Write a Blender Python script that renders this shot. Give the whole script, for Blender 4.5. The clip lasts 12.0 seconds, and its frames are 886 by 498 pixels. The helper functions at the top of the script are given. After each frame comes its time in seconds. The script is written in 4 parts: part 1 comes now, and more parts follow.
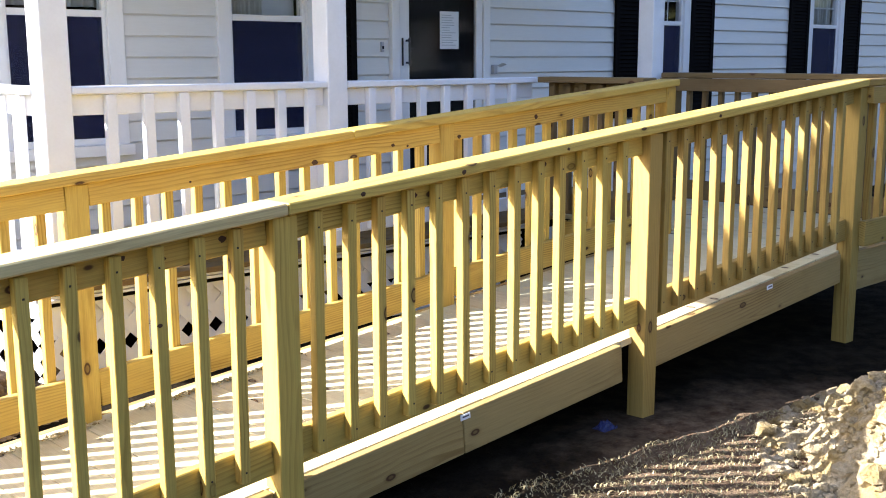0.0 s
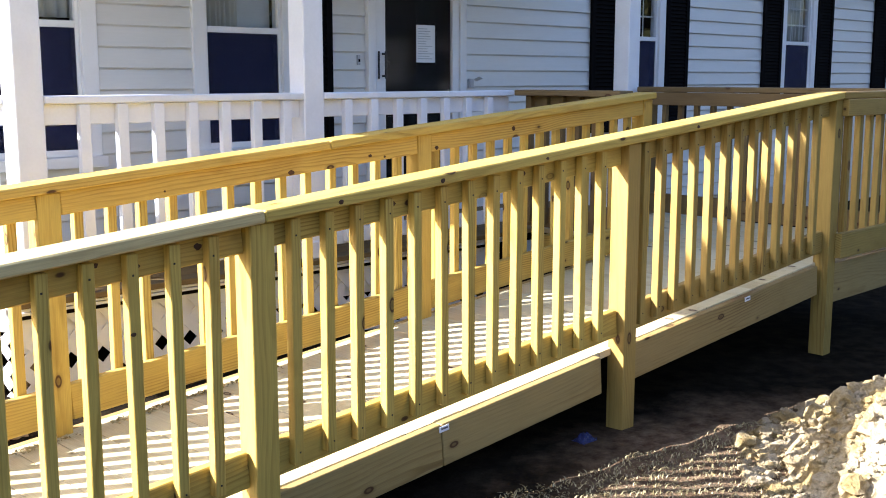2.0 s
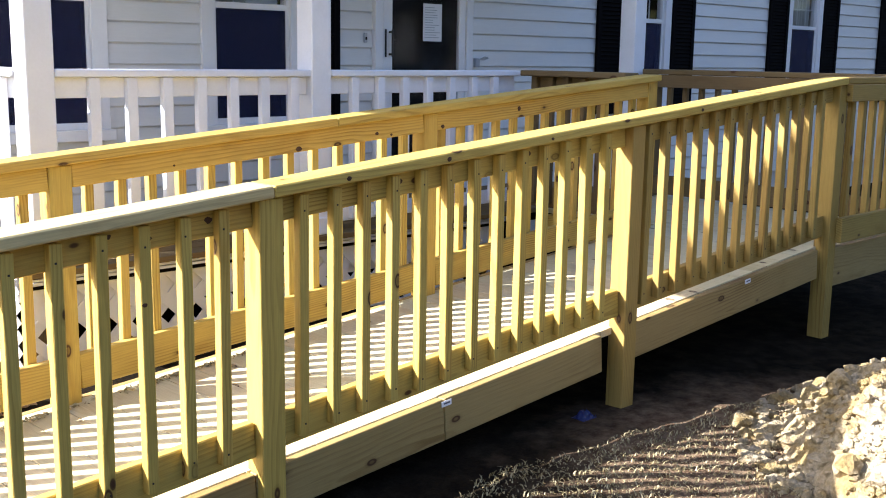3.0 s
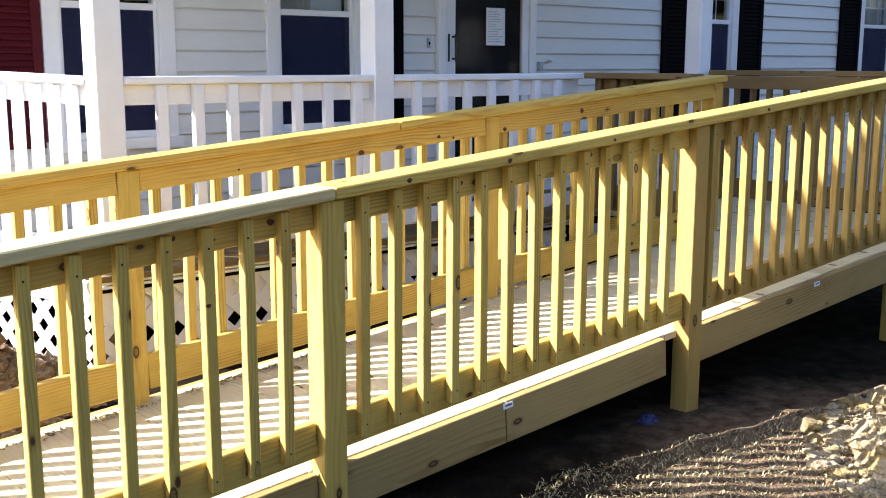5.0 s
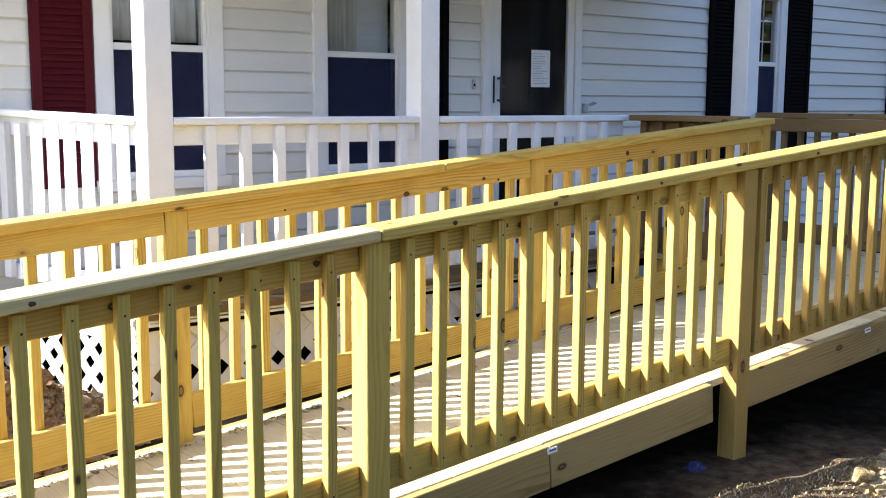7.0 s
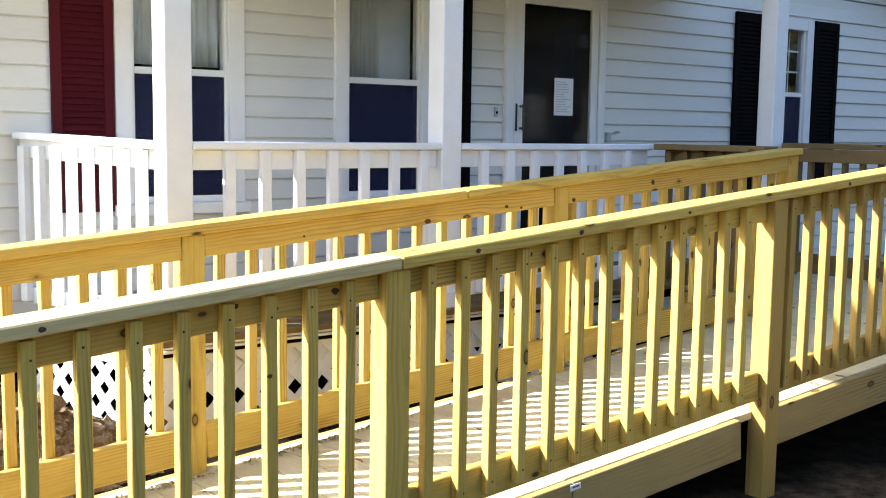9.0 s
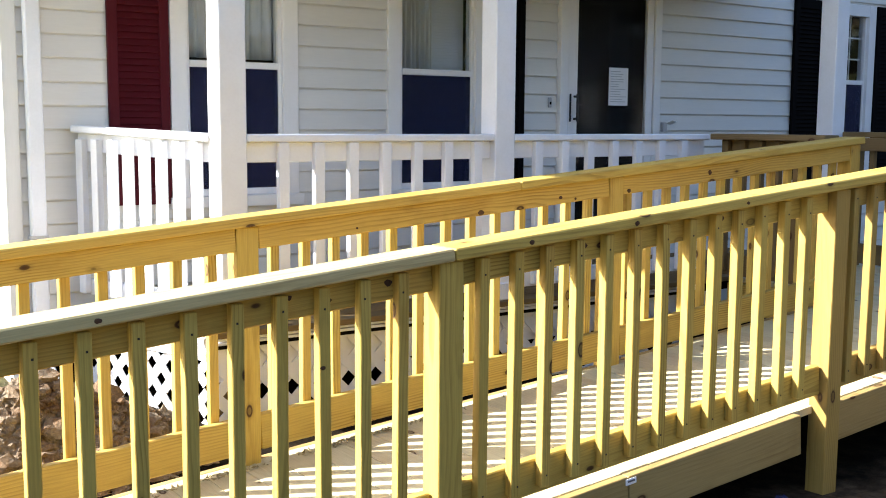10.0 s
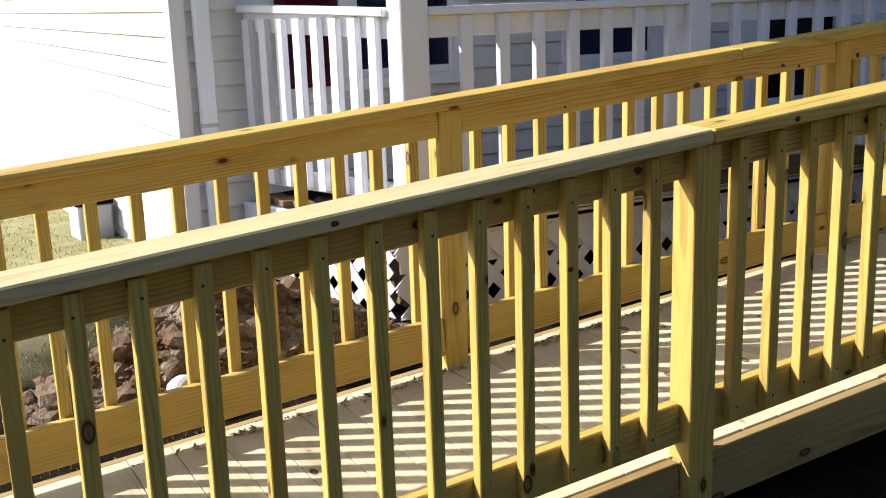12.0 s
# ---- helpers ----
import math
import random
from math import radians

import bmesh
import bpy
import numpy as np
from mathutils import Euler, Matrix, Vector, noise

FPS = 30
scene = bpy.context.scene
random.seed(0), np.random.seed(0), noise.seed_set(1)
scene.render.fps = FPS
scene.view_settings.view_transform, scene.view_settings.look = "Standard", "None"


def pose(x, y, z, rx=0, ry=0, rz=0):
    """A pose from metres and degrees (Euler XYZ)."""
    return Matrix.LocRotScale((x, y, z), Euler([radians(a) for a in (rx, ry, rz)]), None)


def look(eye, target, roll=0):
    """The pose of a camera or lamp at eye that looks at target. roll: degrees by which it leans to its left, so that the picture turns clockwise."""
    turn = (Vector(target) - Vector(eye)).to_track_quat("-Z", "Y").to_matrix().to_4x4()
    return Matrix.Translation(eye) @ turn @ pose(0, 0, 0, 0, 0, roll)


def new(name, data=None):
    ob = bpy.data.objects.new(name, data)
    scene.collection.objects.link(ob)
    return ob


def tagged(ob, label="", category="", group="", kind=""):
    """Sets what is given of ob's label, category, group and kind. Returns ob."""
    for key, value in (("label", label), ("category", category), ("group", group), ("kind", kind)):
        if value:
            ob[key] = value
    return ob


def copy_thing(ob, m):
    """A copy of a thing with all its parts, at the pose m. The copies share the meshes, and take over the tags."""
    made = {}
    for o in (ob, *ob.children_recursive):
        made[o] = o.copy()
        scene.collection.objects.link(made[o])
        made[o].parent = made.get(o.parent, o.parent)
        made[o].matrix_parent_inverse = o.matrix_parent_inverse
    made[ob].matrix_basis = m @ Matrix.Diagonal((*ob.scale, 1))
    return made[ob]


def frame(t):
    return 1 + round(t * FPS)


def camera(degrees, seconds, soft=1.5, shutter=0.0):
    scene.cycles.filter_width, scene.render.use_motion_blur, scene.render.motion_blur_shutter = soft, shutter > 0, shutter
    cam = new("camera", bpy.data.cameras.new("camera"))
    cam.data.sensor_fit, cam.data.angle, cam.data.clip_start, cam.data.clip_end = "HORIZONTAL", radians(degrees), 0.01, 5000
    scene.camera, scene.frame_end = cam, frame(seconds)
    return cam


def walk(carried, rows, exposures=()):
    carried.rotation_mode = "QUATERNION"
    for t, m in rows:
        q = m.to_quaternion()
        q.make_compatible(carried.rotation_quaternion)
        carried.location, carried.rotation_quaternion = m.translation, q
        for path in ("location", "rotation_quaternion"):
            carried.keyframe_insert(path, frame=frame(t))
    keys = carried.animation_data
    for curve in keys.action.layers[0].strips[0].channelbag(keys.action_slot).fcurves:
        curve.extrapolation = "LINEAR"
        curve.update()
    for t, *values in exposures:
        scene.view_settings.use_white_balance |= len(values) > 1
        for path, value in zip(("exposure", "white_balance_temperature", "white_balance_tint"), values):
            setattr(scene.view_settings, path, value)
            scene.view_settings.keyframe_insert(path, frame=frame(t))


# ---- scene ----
cam = camera(44.8, 12.0, soft=1.0)
PATH = [
    (0, (-1.896, -2.72, 1.591), (-0.549, -1.283, 1.243), -0.2),
    (0.5, (-1.886, -2.721, 1.582), (-0.501, -1.319, 1.243), -0.6),
    (1, (-1.898, -2.738, 1.582), (-0.504, -1.338, 1.273), -0.1),
    (1.5, (-1.896, -2.733, 1.563), (-0.507, -1.322, 1.279), -0.5),
    (2, (-1.883, -2.685, 1.554), (-0.498, -1.277, 1.239), -0.0),
    (2.5, (-1.909, -2.692, 1.563), (-0.52, -1.299, 1.202), 0.4),
    (3, (-1.932, -2.717, 1.557), (-0.554, -1.312, 1.204), 0.9),
    (5, (-1.92, -2.734, 1.542), (-0.631, -1.243, 1.199), 0.1),
    (5.5, (-1.906, -2.735, 1.543), (-0.666, -1.203, 1.203), -0.7),
    (6, (-1.889, -2.721, 1.537), (-0.664, -1.173, 1.219), -0.4),
    (6.5, (-1.898, -2.718, 1.547), (-0.671, -1.169, 1.24), -0.1),
    (7, (-1.922, -2.718, 1.551), (-0.686, -1.169, 1.28), 0.3),
    (9, (-1.873, -2.638, 1.537), (-0.661, -1.062, 1.319), 0.8),
    (9.5, (-1.855, -2.627, 1.531), (-0.689, -1.017, 1.304), 0.7),
    (10, (-1.857, -2.617, 1.533), (-0.726, -0.984, 1.299), 0.4),
    (10.5, (-1.843, -2.575, 1.521), (-0.738, -0.929, 1.256), 0.1),
    (11, (-1.868, -2.483, 1.516), (-0.863, -0.785, 1.189), 0.2),
    (11.5, (-1.889, -2.302, 1.524), (-0.98, -0.572, 1.094), -1.2),
    (12, (-1.938, -2.127, 1.517), (-1.024, -0.409, 1.058), -1.9),
]
EXPOSURES = [(0.0, 2.24, 5850, 14), (1.6, 2.24, 5850, 14), (2.6, 1.98, 5850, 15), (5.0, 2.08, 5900, 14), (8.5, 2.12, 6000, 9), (9.3, 2.26, 6100, 7), (10.0, 1.98, 6050, 10), (11.0, 1.36, 5950, 14), (12.0, 0.82, 5800, 14)]
walk(cam, [(t, look(eye, target, roll)) for t, eye, target, roll in PATH], EXPOSURES)

# ---------- light ----------
SUN_WAY = Vector((-1.3, 1.0, 1.0)).normalized()
world = bpy.data.worlds.new("world")
scene.world = world
world.use_nodes = True
wn = world.node_tree
sky = wn.nodes.new("ShaderNodeTexSky")
sky.sky_type = "NISHITA"
sky.sun_disc = False
sky.air_density = 0.75
sky.dust_density = 2.5
sky.ozone_density = 0.6
sky.sun_elevation = math.asin(SUN_WAY.z)
sky.sun_rotation = math.atan2(SUN_WAY.x, SUN_WAY.y)
wn.links.new(sky.outputs[0], wn.nodes["Background"].inputs[0])
wn.nodes["Background"].inputs[1].default_value = 0.10
sun_data = bpy.data.lights.new("sun", "SUN")
sun_data.energy = 5.0
sun_data.angle = radians(0.53)
sun_data.color = (1.0, 0.95, 0.87)
sun = new("sun", sun_data)
sun.matrix_world = look(Vector((0, 0, 20)) + SUN_WAY * 5, (0, 0, 20))

# ---------- materials ----------
def base_material(name, rough=0.6, metal=0.0, spec=0.5):
    m = bpy.data.materials.new(name)
    m.use_nodes = True
    nt = m.node_tree
    b = nt.nodes["Principled BSDF"]
    b.inputs["Roughness"].default_value = rough
    b.inputs["Metallic"].default_value = metal
    b.inputs["Specular IOR Level"].default_value = spec
    return m, nt, b


def node(nt, kind, **values):
    n = nt.nodes.new(kind)
    for k, v in values.items():
        n.inputs[k].default_value = v
    return n


def mixed(nt, fac, a, b, mode="MIX"):
    n = nt.nodes.new("ShaderNodeMix")
    n.data_type, n.blend_type = "RGBA", mode
    for i, v in ((0, fac), (6, a), (7, b)):
        if isinstance(v, bpy.types.NodeSocket):
            nt.links.new(v, n.inputs[i])
        elif i == 0:
            n.inputs[0].default_value = v
        else:
            n.inputs[i].default_value = (*v, 1)
    return n.outputs[2]


def ramp(nt, sock, stops):
    n = nt.nodes.new("ShaderNodeValToRGB")
    e = n.color_ramp.elements
    while len(e) < len(stops):
        e.new(0.5)
    for el, (p, c) in zip(e, stops):
        el.position = p
        el.color = (*c, 1) if isinstance(c, tuple) else (c, c, c, 1)
    nt.links.new(sock, n.inputs[0])
    return n.outputs[0]


def bump(nt, b, sock, strength, distance):
    n = nt.nodes.new("ShaderNodeBump")
    n.inputs["Strength"].default_value = strength
    n.inputs["Distance"].default_value = distance
    nt.links.new(sock, n.inputs["Height"])
    nt.links.new(n.outputs[0], b.inputs["Normal"])


def coords(nt, scale, shift=True):
    """Object coordinates, moved by each object's random number, stretched by scale."""
    tc = nt.nodes.new("ShaderNodeTexCoord")
    out = tc.outputs["Object"]
    if shift:
        info = nt.nodes.new("ShaderNodeObjectInfo")
        mul = nt.nodes.new("ShaderNodeVectorMath")
        mul.operation = "MULTIPLY"
        nt.links.new(info.outputs["Random"], mul.inputs[0])
        mul.inputs[1].default_value = (37.0, 23.0, 51.0)
        add = nt.nodes.new("ShaderNodeVectorMath")
        add.operation = "ADD"
        nt.links.new(out, add.inputs[0])
        nt.links.new(mul.outputs[0], add.inputs[1])
        out = add.outputs[0]
    mp = nt.nodes.new("ShaderNodeMapping")
    mp.inputs["Scale"].default_value = scale
    nt.links.new(out, mp.inputs[0])
    return mp.outputs[0]


def noise_tex(nt, vec, scale, detail=4.0, rough=0.55, distort=0.0):
    n = nt.nodes.new("ShaderNodeTexNoise")
    n.inputs["Scale"].default_value = scale
    n.inputs["Detail"].default_value = detail
    n.inputs["Roughness"].default_value = rough
    n.inputs["Distortion"].default_value = distort
    nt.links.new(vec, n.inputs["Vector"])
    return n.outputs["Fac"]


def math_node(nt, op, a, b=None):
    n = nt.nodes.new("ShaderNodeMath")
    n.operation = op
    for i, v in enumerate((a, b)):
        if v is None:
            continue
        if isinstance(v, bpy.types.NodeSocket):
            nt.links.new(v, n.inputs[i])
        else:
            n.inputs[i].default_value = v
    return n.outputs[0]


def timber(name, light, dark, tints, knots=True, grain=0.72, rough=0.62, pitch=0.012):
    """Sawn softwood along the piece's own x axis: growth rings cut at a slant, streaks, stains and knots."""
    m, nt, b = base_material(name, rough, spec=0.3)
    tc = nt.nodes.new("ShaderNodeTexCoord")
    info = nt.nodes.new("ShaderNodeObjectInfo")
    sep = nt.nodes.new("ShaderNodeSeparateXYZ")
    nt.links.new(tc.outputs["Object"], sep.inputs[0])
    rnd = info.outputs["Random"]
    other = math_node(nt, "FRACT", math_node(nt, "MULTIPLY", rnd, 17.3))
    # each piece is cut at its own distance from the heart of the tree
    yy = math_node(nt, "ADD", sep.outputs[1], math_node(nt, "MULTIPLY", math_node(nt, "SUBTRACT", rnd, 0.5), 0.14))
    zz = math_node(nt, "ADD", sep.outputs[2], math_node(nt, "ADD", math_node(nt, "MULTIPLY", other, 0.10), 0.03))
    r = math_node(nt, "SQRT", math_node(nt, "ADD", math_node(nt, "MULTIPLY", yy, yy), math_node(nt, "MULTIPLY", zz, zz)))
    sway = noise_tex(nt, coords(nt, (1.1, 3, 3)), 1.0, 3, 0.5)
    r = math_node(nt, "ADD", r, math_node(nt, "MULTIPLY", sway, 0.085))
    wander = noise_tex(nt, coords(nt, (0.6, 9, 9)), 1.0, 2, 0.5)
    r = math_node(nt, "ADD", r, math_node(nt, "MULTIPLY", wander, 0.018))
    ring = math_node(nt, "FRACT", math_node(nt, "DIVIDE", r, pitch))
    late = ramp(nt, ring, [(0.0, 0.0), (0.45, 0.12), (0.80, 1.0), (0.92, 0.9), (1.0, 0.0)])
    patch = noise_tex(nt, coords(nt, (0.9, 6, 6)), 1.5, 3, 0.55)
    fac = math_node(nt, "MULTIPLY", late, ramp(nt, patch, [(0.40, 0.06), (0.52, 0.35), (0.72, 1.0)]))
    fac = math_node(nt, "MULTIPLY", fac, grain)
    fine = noise_tex(nt, coords(nt, (1.8, 70, 70)), 5.0, 5, 0.6)
    tint = ramp(nt, rnd, tints)
    col = mixed(nt, fac, light, dark)
    col = mixed(nt, 1.0, col, tint, "MULTIPLY")
    col = mixed(nt, 0.4, col, ramp(nt, fine, [(0.3, 0.6), (0.62, 1.1)]), "MULTIPLY")
    stain = noise_tex(nt, coords(nt, (1.4, 3.5, 3.5)), 1.7, 4, 0.6)
    col = mixed(nt, 0.55, col, ramp(nt, stain, [(0.28, (0.62, 0.52, 0.36)), (0.45, (0.98, 0.95, 0.88)), (0.7, (1.05, 1.04, 1.02))]), "MULTIPLY")
    if knots:
        vo = nt.nodes.new("ShaderNodeTexVoronoi")
        vo.inputs["Scale"].default_value = 1.0
        nt.links.new(coords(nt, (5.2, 10, 10)), vo.inputs["Vector"])
        k = ramp(nt, vo.outputs["Distance"], [(0.0, 0.75), (0.08, 0.6), (0.105, 1.0), (0.13, 0.9), (0.15, 0.25), (0.22, 0.0)])
        pick = nt.nodes.new("ShaderNodeSeparateColor")
        nt.links.new(vo.outputs["Color"], pick.inputs[0])
        few = ramp(nt, pick.outputs[0], [(0.52, 0.0), (0.54, 1.0)])
        col = mixed(nt, math_node(nt, "MULTIPLY", k, few), col, (0.055, 0.02, 0.006))
    nt.links.new(col, b.inputs["Base Color"])
    bump(nt, b, fine, 0.35, 0.002)
    return m


def painted(name, colour, rough=0.45, dirt=(0.80, 0.79, 0.76), amount=0.35, scale=3.0, grain=(1, 1, 1)):
    m, nt, b = base_material(name, rough, spec=0.4)
    big = noise_tex(nt, coords(nt, grain), scale, 5, 0.6)
    small = noise_tex(nt, coords(nt, grain), scale * 22, 3, 0.6)
    col = mixed(nt, amount, colour, ramp(nt, big, [(0.32, dirt), (0.62, (1.0, 1.0, 1.0))]), "MULTIPLY")
    col = mixed(nt, amount * 0.6, col, ramp(nt, small, [(0.35, (0.88, 0.88, 0.88)), (0.6, (1.0, 1.0, 1.0))]), "MULTIPLY")
    nt.links.new(col, b.inputs["Base Color"])
    bump(nt, b, small, 0.12, 0.0015)
    return m


TINTS = [(0.0, (0.98, 0.95, 0.80)), (0.3, (1.0, 1.0, 0.92)), (0.55, (0.95, 0.91, 0.76)), (0.8, (1.04, 0.98, 0.88)), (1.0, (1.0, 0.90, 0.72))]
pine = timber("treated_pine", (0.545, 0.400, 0.102), (0.215, 0.118, 0.017), TINTS)
cap_pine = timber("cap_pine", (0.60, 0.50, 0.28), (0.33, 0.23, 0.10), TINTS)
# darkened copy of the treated pine, for railing lengths that stand in shade
shaded_pine = timber("shaded_pine", (0.37, 0.265, 0.078), (0.14, 0.078, 0.015), TINTS)
# rim boards: darker and greyer than the treated pine
rim_pine = timber("greyer_pine", (0.36, 0.265, 0.115), (0.16, 0.09, 0.026), TINTS, pitch=0.016)
deck_pine = timber("deck_pine", (0.63, 0.58, 0.42), (0.42, 0.345, 0.20), TINTS, grain=0.3, rough=0.7)
# much darker pine for two landing railings, the porch floor and its piers
dark_pine = timber("dark_brown_pine", (0.19, 0.135, 0.066), (0.10, 0.063, 0.028), TINTS, grain=0.5, rough=0.75)
white_paint = painted("white_paint", (0.84, 0.855, 0.89), 0.5, (0.80, 0.79, 0.76), 0.35)
white_vinyl = painted("white_vinyl", (0.84, 0.84, 0.84), 0.35, (0.86, 0.85, 0.83), 0.25)
siding_beige = painted("beige_vinyl_siding", (0.735, 0.73, 0.70), 0.42, (0.84, 0.83, 0.80), 0.35, 1.4, (0.35, 1, 3))
siding_white = painted("pale_vinyl_siding", (0.74, 0.72, 0.67), 0.42, (0.88, 0.87, 0.85), 0.3, 1.4, (1, 0.35, 3))
burgundy = painted("burgundy_plastic", (0.075, 0.006, 0.011), 0.6, (0.7, 0.7, 0.7), 0.4)
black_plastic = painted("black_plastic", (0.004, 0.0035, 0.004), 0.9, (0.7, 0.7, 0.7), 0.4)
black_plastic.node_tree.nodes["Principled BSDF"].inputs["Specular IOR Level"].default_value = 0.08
burgundy.node_tree.nodes["Principled BSDF"].inputs["Specular IOR Level"].default_value = 0.12
black_metal = painted("black_metal", (0.02, 0.02, 0.022), 0.35, (0.7, 0.7, 0.7), 0.3)
grey_plastic = painted("grey_plastic", (0.45, 0.45, 0.47), 0.4)
paper_white = painted("paper", (0.82, 0.82, 0.82), 0.8, (0.92, 0.92, 0.92), 0.2)
rust = painted("dark_screw", (0.035, 0.02, 0.012), 0.6)
ink = painted("ink", (0.12, 0.12, 0.14), 0.8)
reflection_cloth = painted("pale_reflection_cloth", (0.82, 0.82, 0.79), 0.9, (0.7, 0.7, 0.68), 0.6, 6.0, (6, 1, 0.6))
# near-black, so that the colour itself holds the rooms' shade behind the glass
shaded_room = painted("shaded_room_wall", (0.004, 0.0037, 0.004), 0.9)
shingle = painted("roof_shingle", (0.10, 0.09, 0.085), 0.9, (0.6, 0.6, 0.6), 0.7, 6.0)
skirt_grey = painted("skirting_panel", (0.60, 0.58, 0.53), 0.6, (0.72, 0.70, 0.66), 0.5, 2.0)
zinc = painted("zinc", (0.5, 0.5, 0.5), 0.35)
stone_pale = painted("pale_stone", (0.62, 0.60, 0.56), 0.8, (0.7, 0.68, 0.64), 0.6, 8.0)
blue_plastic = painted("blue_plastic", (0.015, 0.02, 0.09), 0.4)


def glass_material(name, tint=(0.85, 0.88, 0.9)):
    m, nt, b = base_material(name, 0.02, spec=0.5)
    b.inputs["Base Color"].default_value = (*tint, 1)
    b.inputs["Transmission Weight"].default_value = 1.0
    b.inputs["IOR"].default_value = 1.33
    wob = noise_tex(nt, coords(nt, (1, 1, 1)), 2.2, 2)
    bump(nt, b, wob, 0.05, 0.02)
    return m


clear_glass = glass_material("window_glass")
storm_glass = glass_material("storm_glass")
storm_glass.node_tree.nodes["Principled BSDF"].inputs["IOR"].default_value = 1.12


def screen_material():
    """Fine dark insect mesh: partly see-through."""
    m, nt, b = base_material("insect_screen", 0.7)
    b.inputs["Base Color"].default_value = (0.005, 0.008, 0.052, 1)
    b.inputs["Alpha"].default_value = 0.6
    return m


insect_screen = screen_material()


def soil_material(name, a, b_, c, scale=9.0):
    m, nt, b = base_material(name, 0.97, spec=0.02)
    tc = nt.nodes.new("ShaderNodeTexCoord")
    v = tc.outputs["Object"]
    big = noise_tex(nt, v, scale * 0.18, 4, 0.6)
    mid = noise_tex(nt, v, scale, 6, 0.65)
    fine = noise_tex(nt, v, scale * 9, 4, 0.7)
    col = mixed(nt, ramp(nt, big, [(0.38, 0.0), (0.62, 1.0)]), a, b_)
    col = mixed(nt, ramp(nt, mid, [(0.42, 0.0), (0.66, 1.0)]), col, c)
    col = mixed(nt, 0.7, col, ramp(nt, fine, [(0.3, 0.55), (0.68, 1.25)]), "MULTIPLY")
    nt.links.new(col, b.inputs["Base Color"])
    add = nt.nodes.new("ShaderNodeMath")
    nt.links.new(mid, add.inputs[0])
    nt.links.new(fine, add.inputs[1])
    bump(nt, b, add.outputs[0], 0.9, 0.02)
    return m


def yard_material():
    """Dug soil over the yard, coloured near-black for the shade, dry lawn past the end of the house with a ragged edge.
    """
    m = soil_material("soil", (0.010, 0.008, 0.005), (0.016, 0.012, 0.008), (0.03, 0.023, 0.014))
    nt = m.node_tree
    b = nt.nodes["Principled BSDF"]
    soil_col = b.inputs["Base Color"].links[0].from_socket
    tc = nt.nodes.new("ShaderNodeTexCoord")
    mp = nt.nodes.new("ShaderNodeMapping")
    mp.inputs["Location"].default_value = (-18.0, 14.0, 0.0)
    nt.links.new(tc.outputs["Object"], mp.inputs[0])
    ln = nt.nodes.new("ShaderNodeVectorMath")
    ln.operation = "LENGTH"
    nt.links.new(mp.outputs[0], ln.inputs[0])
    add = nt.nodes.new("ShaderNodeMath")
    mul = nt.nodes.new("ShaderNodeMath")
    mul.operation = "MULTIPLY"
    mul.inputs[1].default_value = 1.6
    nt.links.new(noise_tex(nt, tc.outputs["Object"], 1.1, 5, 0.65), mul.inputs[0])
    nt.links.new(ln.outputs["Value"], add.inputs[0])
    nt.links.new(mul.outputs[0], add.inputs[1])
    sc = nt.nodes.new("ShaderNodeMath")
    sc.operation = "MULTIPLY"
    sc.inputs[1].default_value = 0.03
    nt.links.new(add.outputs[0], sc.inputs[0])
    lawn = mixed(nt, ramp(nt, noise_tex(nt, tc.outputs["Object"], 3.0, 5, 0.7), [(0.35, 0.0), (0.65, 1.0)]), (0.26, 0.25, 0.09), (0.40, 0.36, 0.20))
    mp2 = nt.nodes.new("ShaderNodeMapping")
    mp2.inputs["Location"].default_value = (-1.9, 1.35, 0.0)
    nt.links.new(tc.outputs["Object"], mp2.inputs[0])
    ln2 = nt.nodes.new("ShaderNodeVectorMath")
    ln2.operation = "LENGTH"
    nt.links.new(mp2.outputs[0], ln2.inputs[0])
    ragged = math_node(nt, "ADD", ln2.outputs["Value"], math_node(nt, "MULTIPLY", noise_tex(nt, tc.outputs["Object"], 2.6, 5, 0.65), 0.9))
    # spilled earth around the heap, coloured paler where the ground lies in sun
    sunlit_spill = mixed(nt, ramp(nt, noise_tex(nt, tc.outputs["Object"], 14.0, 5, 0.7), [(0.35, 0.0), (0.65, 1.0)]), (0.10, 0.06, 0.035), (0.27, 0.19, 0.115))
    soil_col = mixed(nt, ramp(nt, math_node(nt, "MULTIPLY", ragged, 0.25), [(0.36, 1.0), (0.50, 0.0)]), soil_col, sunlit_spill)
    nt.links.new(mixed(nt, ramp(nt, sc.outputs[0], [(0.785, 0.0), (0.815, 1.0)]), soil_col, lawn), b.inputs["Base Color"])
    return m


soil_shaded = yard_material()
clay = soil_material("clay", (0.28, 0.19, 0.07), (0.34, 0.26, 0.125), (0.45, 0.39, 0.28), 7.0)
brown_clay = soil_material("brown_clay", (0.17, 0.10, 0.055), (0.24, 0.165, 0.10), (0.34, 0.28, 0.20), 8.0)


def blade_material(name, a, b_):
    m, nt, b = base_material(name, 0.8, spec=0.2)
    g = nt.nodes.new("ShaderNodeNewGeometry")
    col = ramp(nt, g.outputs["Random Per Island"], [(0.0, a), (1.0, b_)])
    nt.links.new(col, b.inputs["Base Color"])
    return m


straw = blade_material("dry_grass", (0.20, 0.155, 0.065), (0.48, 0.41, 0.23))
green_blade = blade_material("green_grass", (0.20, 0.22, 0.06), (0.42, 0.40, 0.16))

# ---------- mesh helpers ----------
WORLD_OF = {}
BOXES = {}


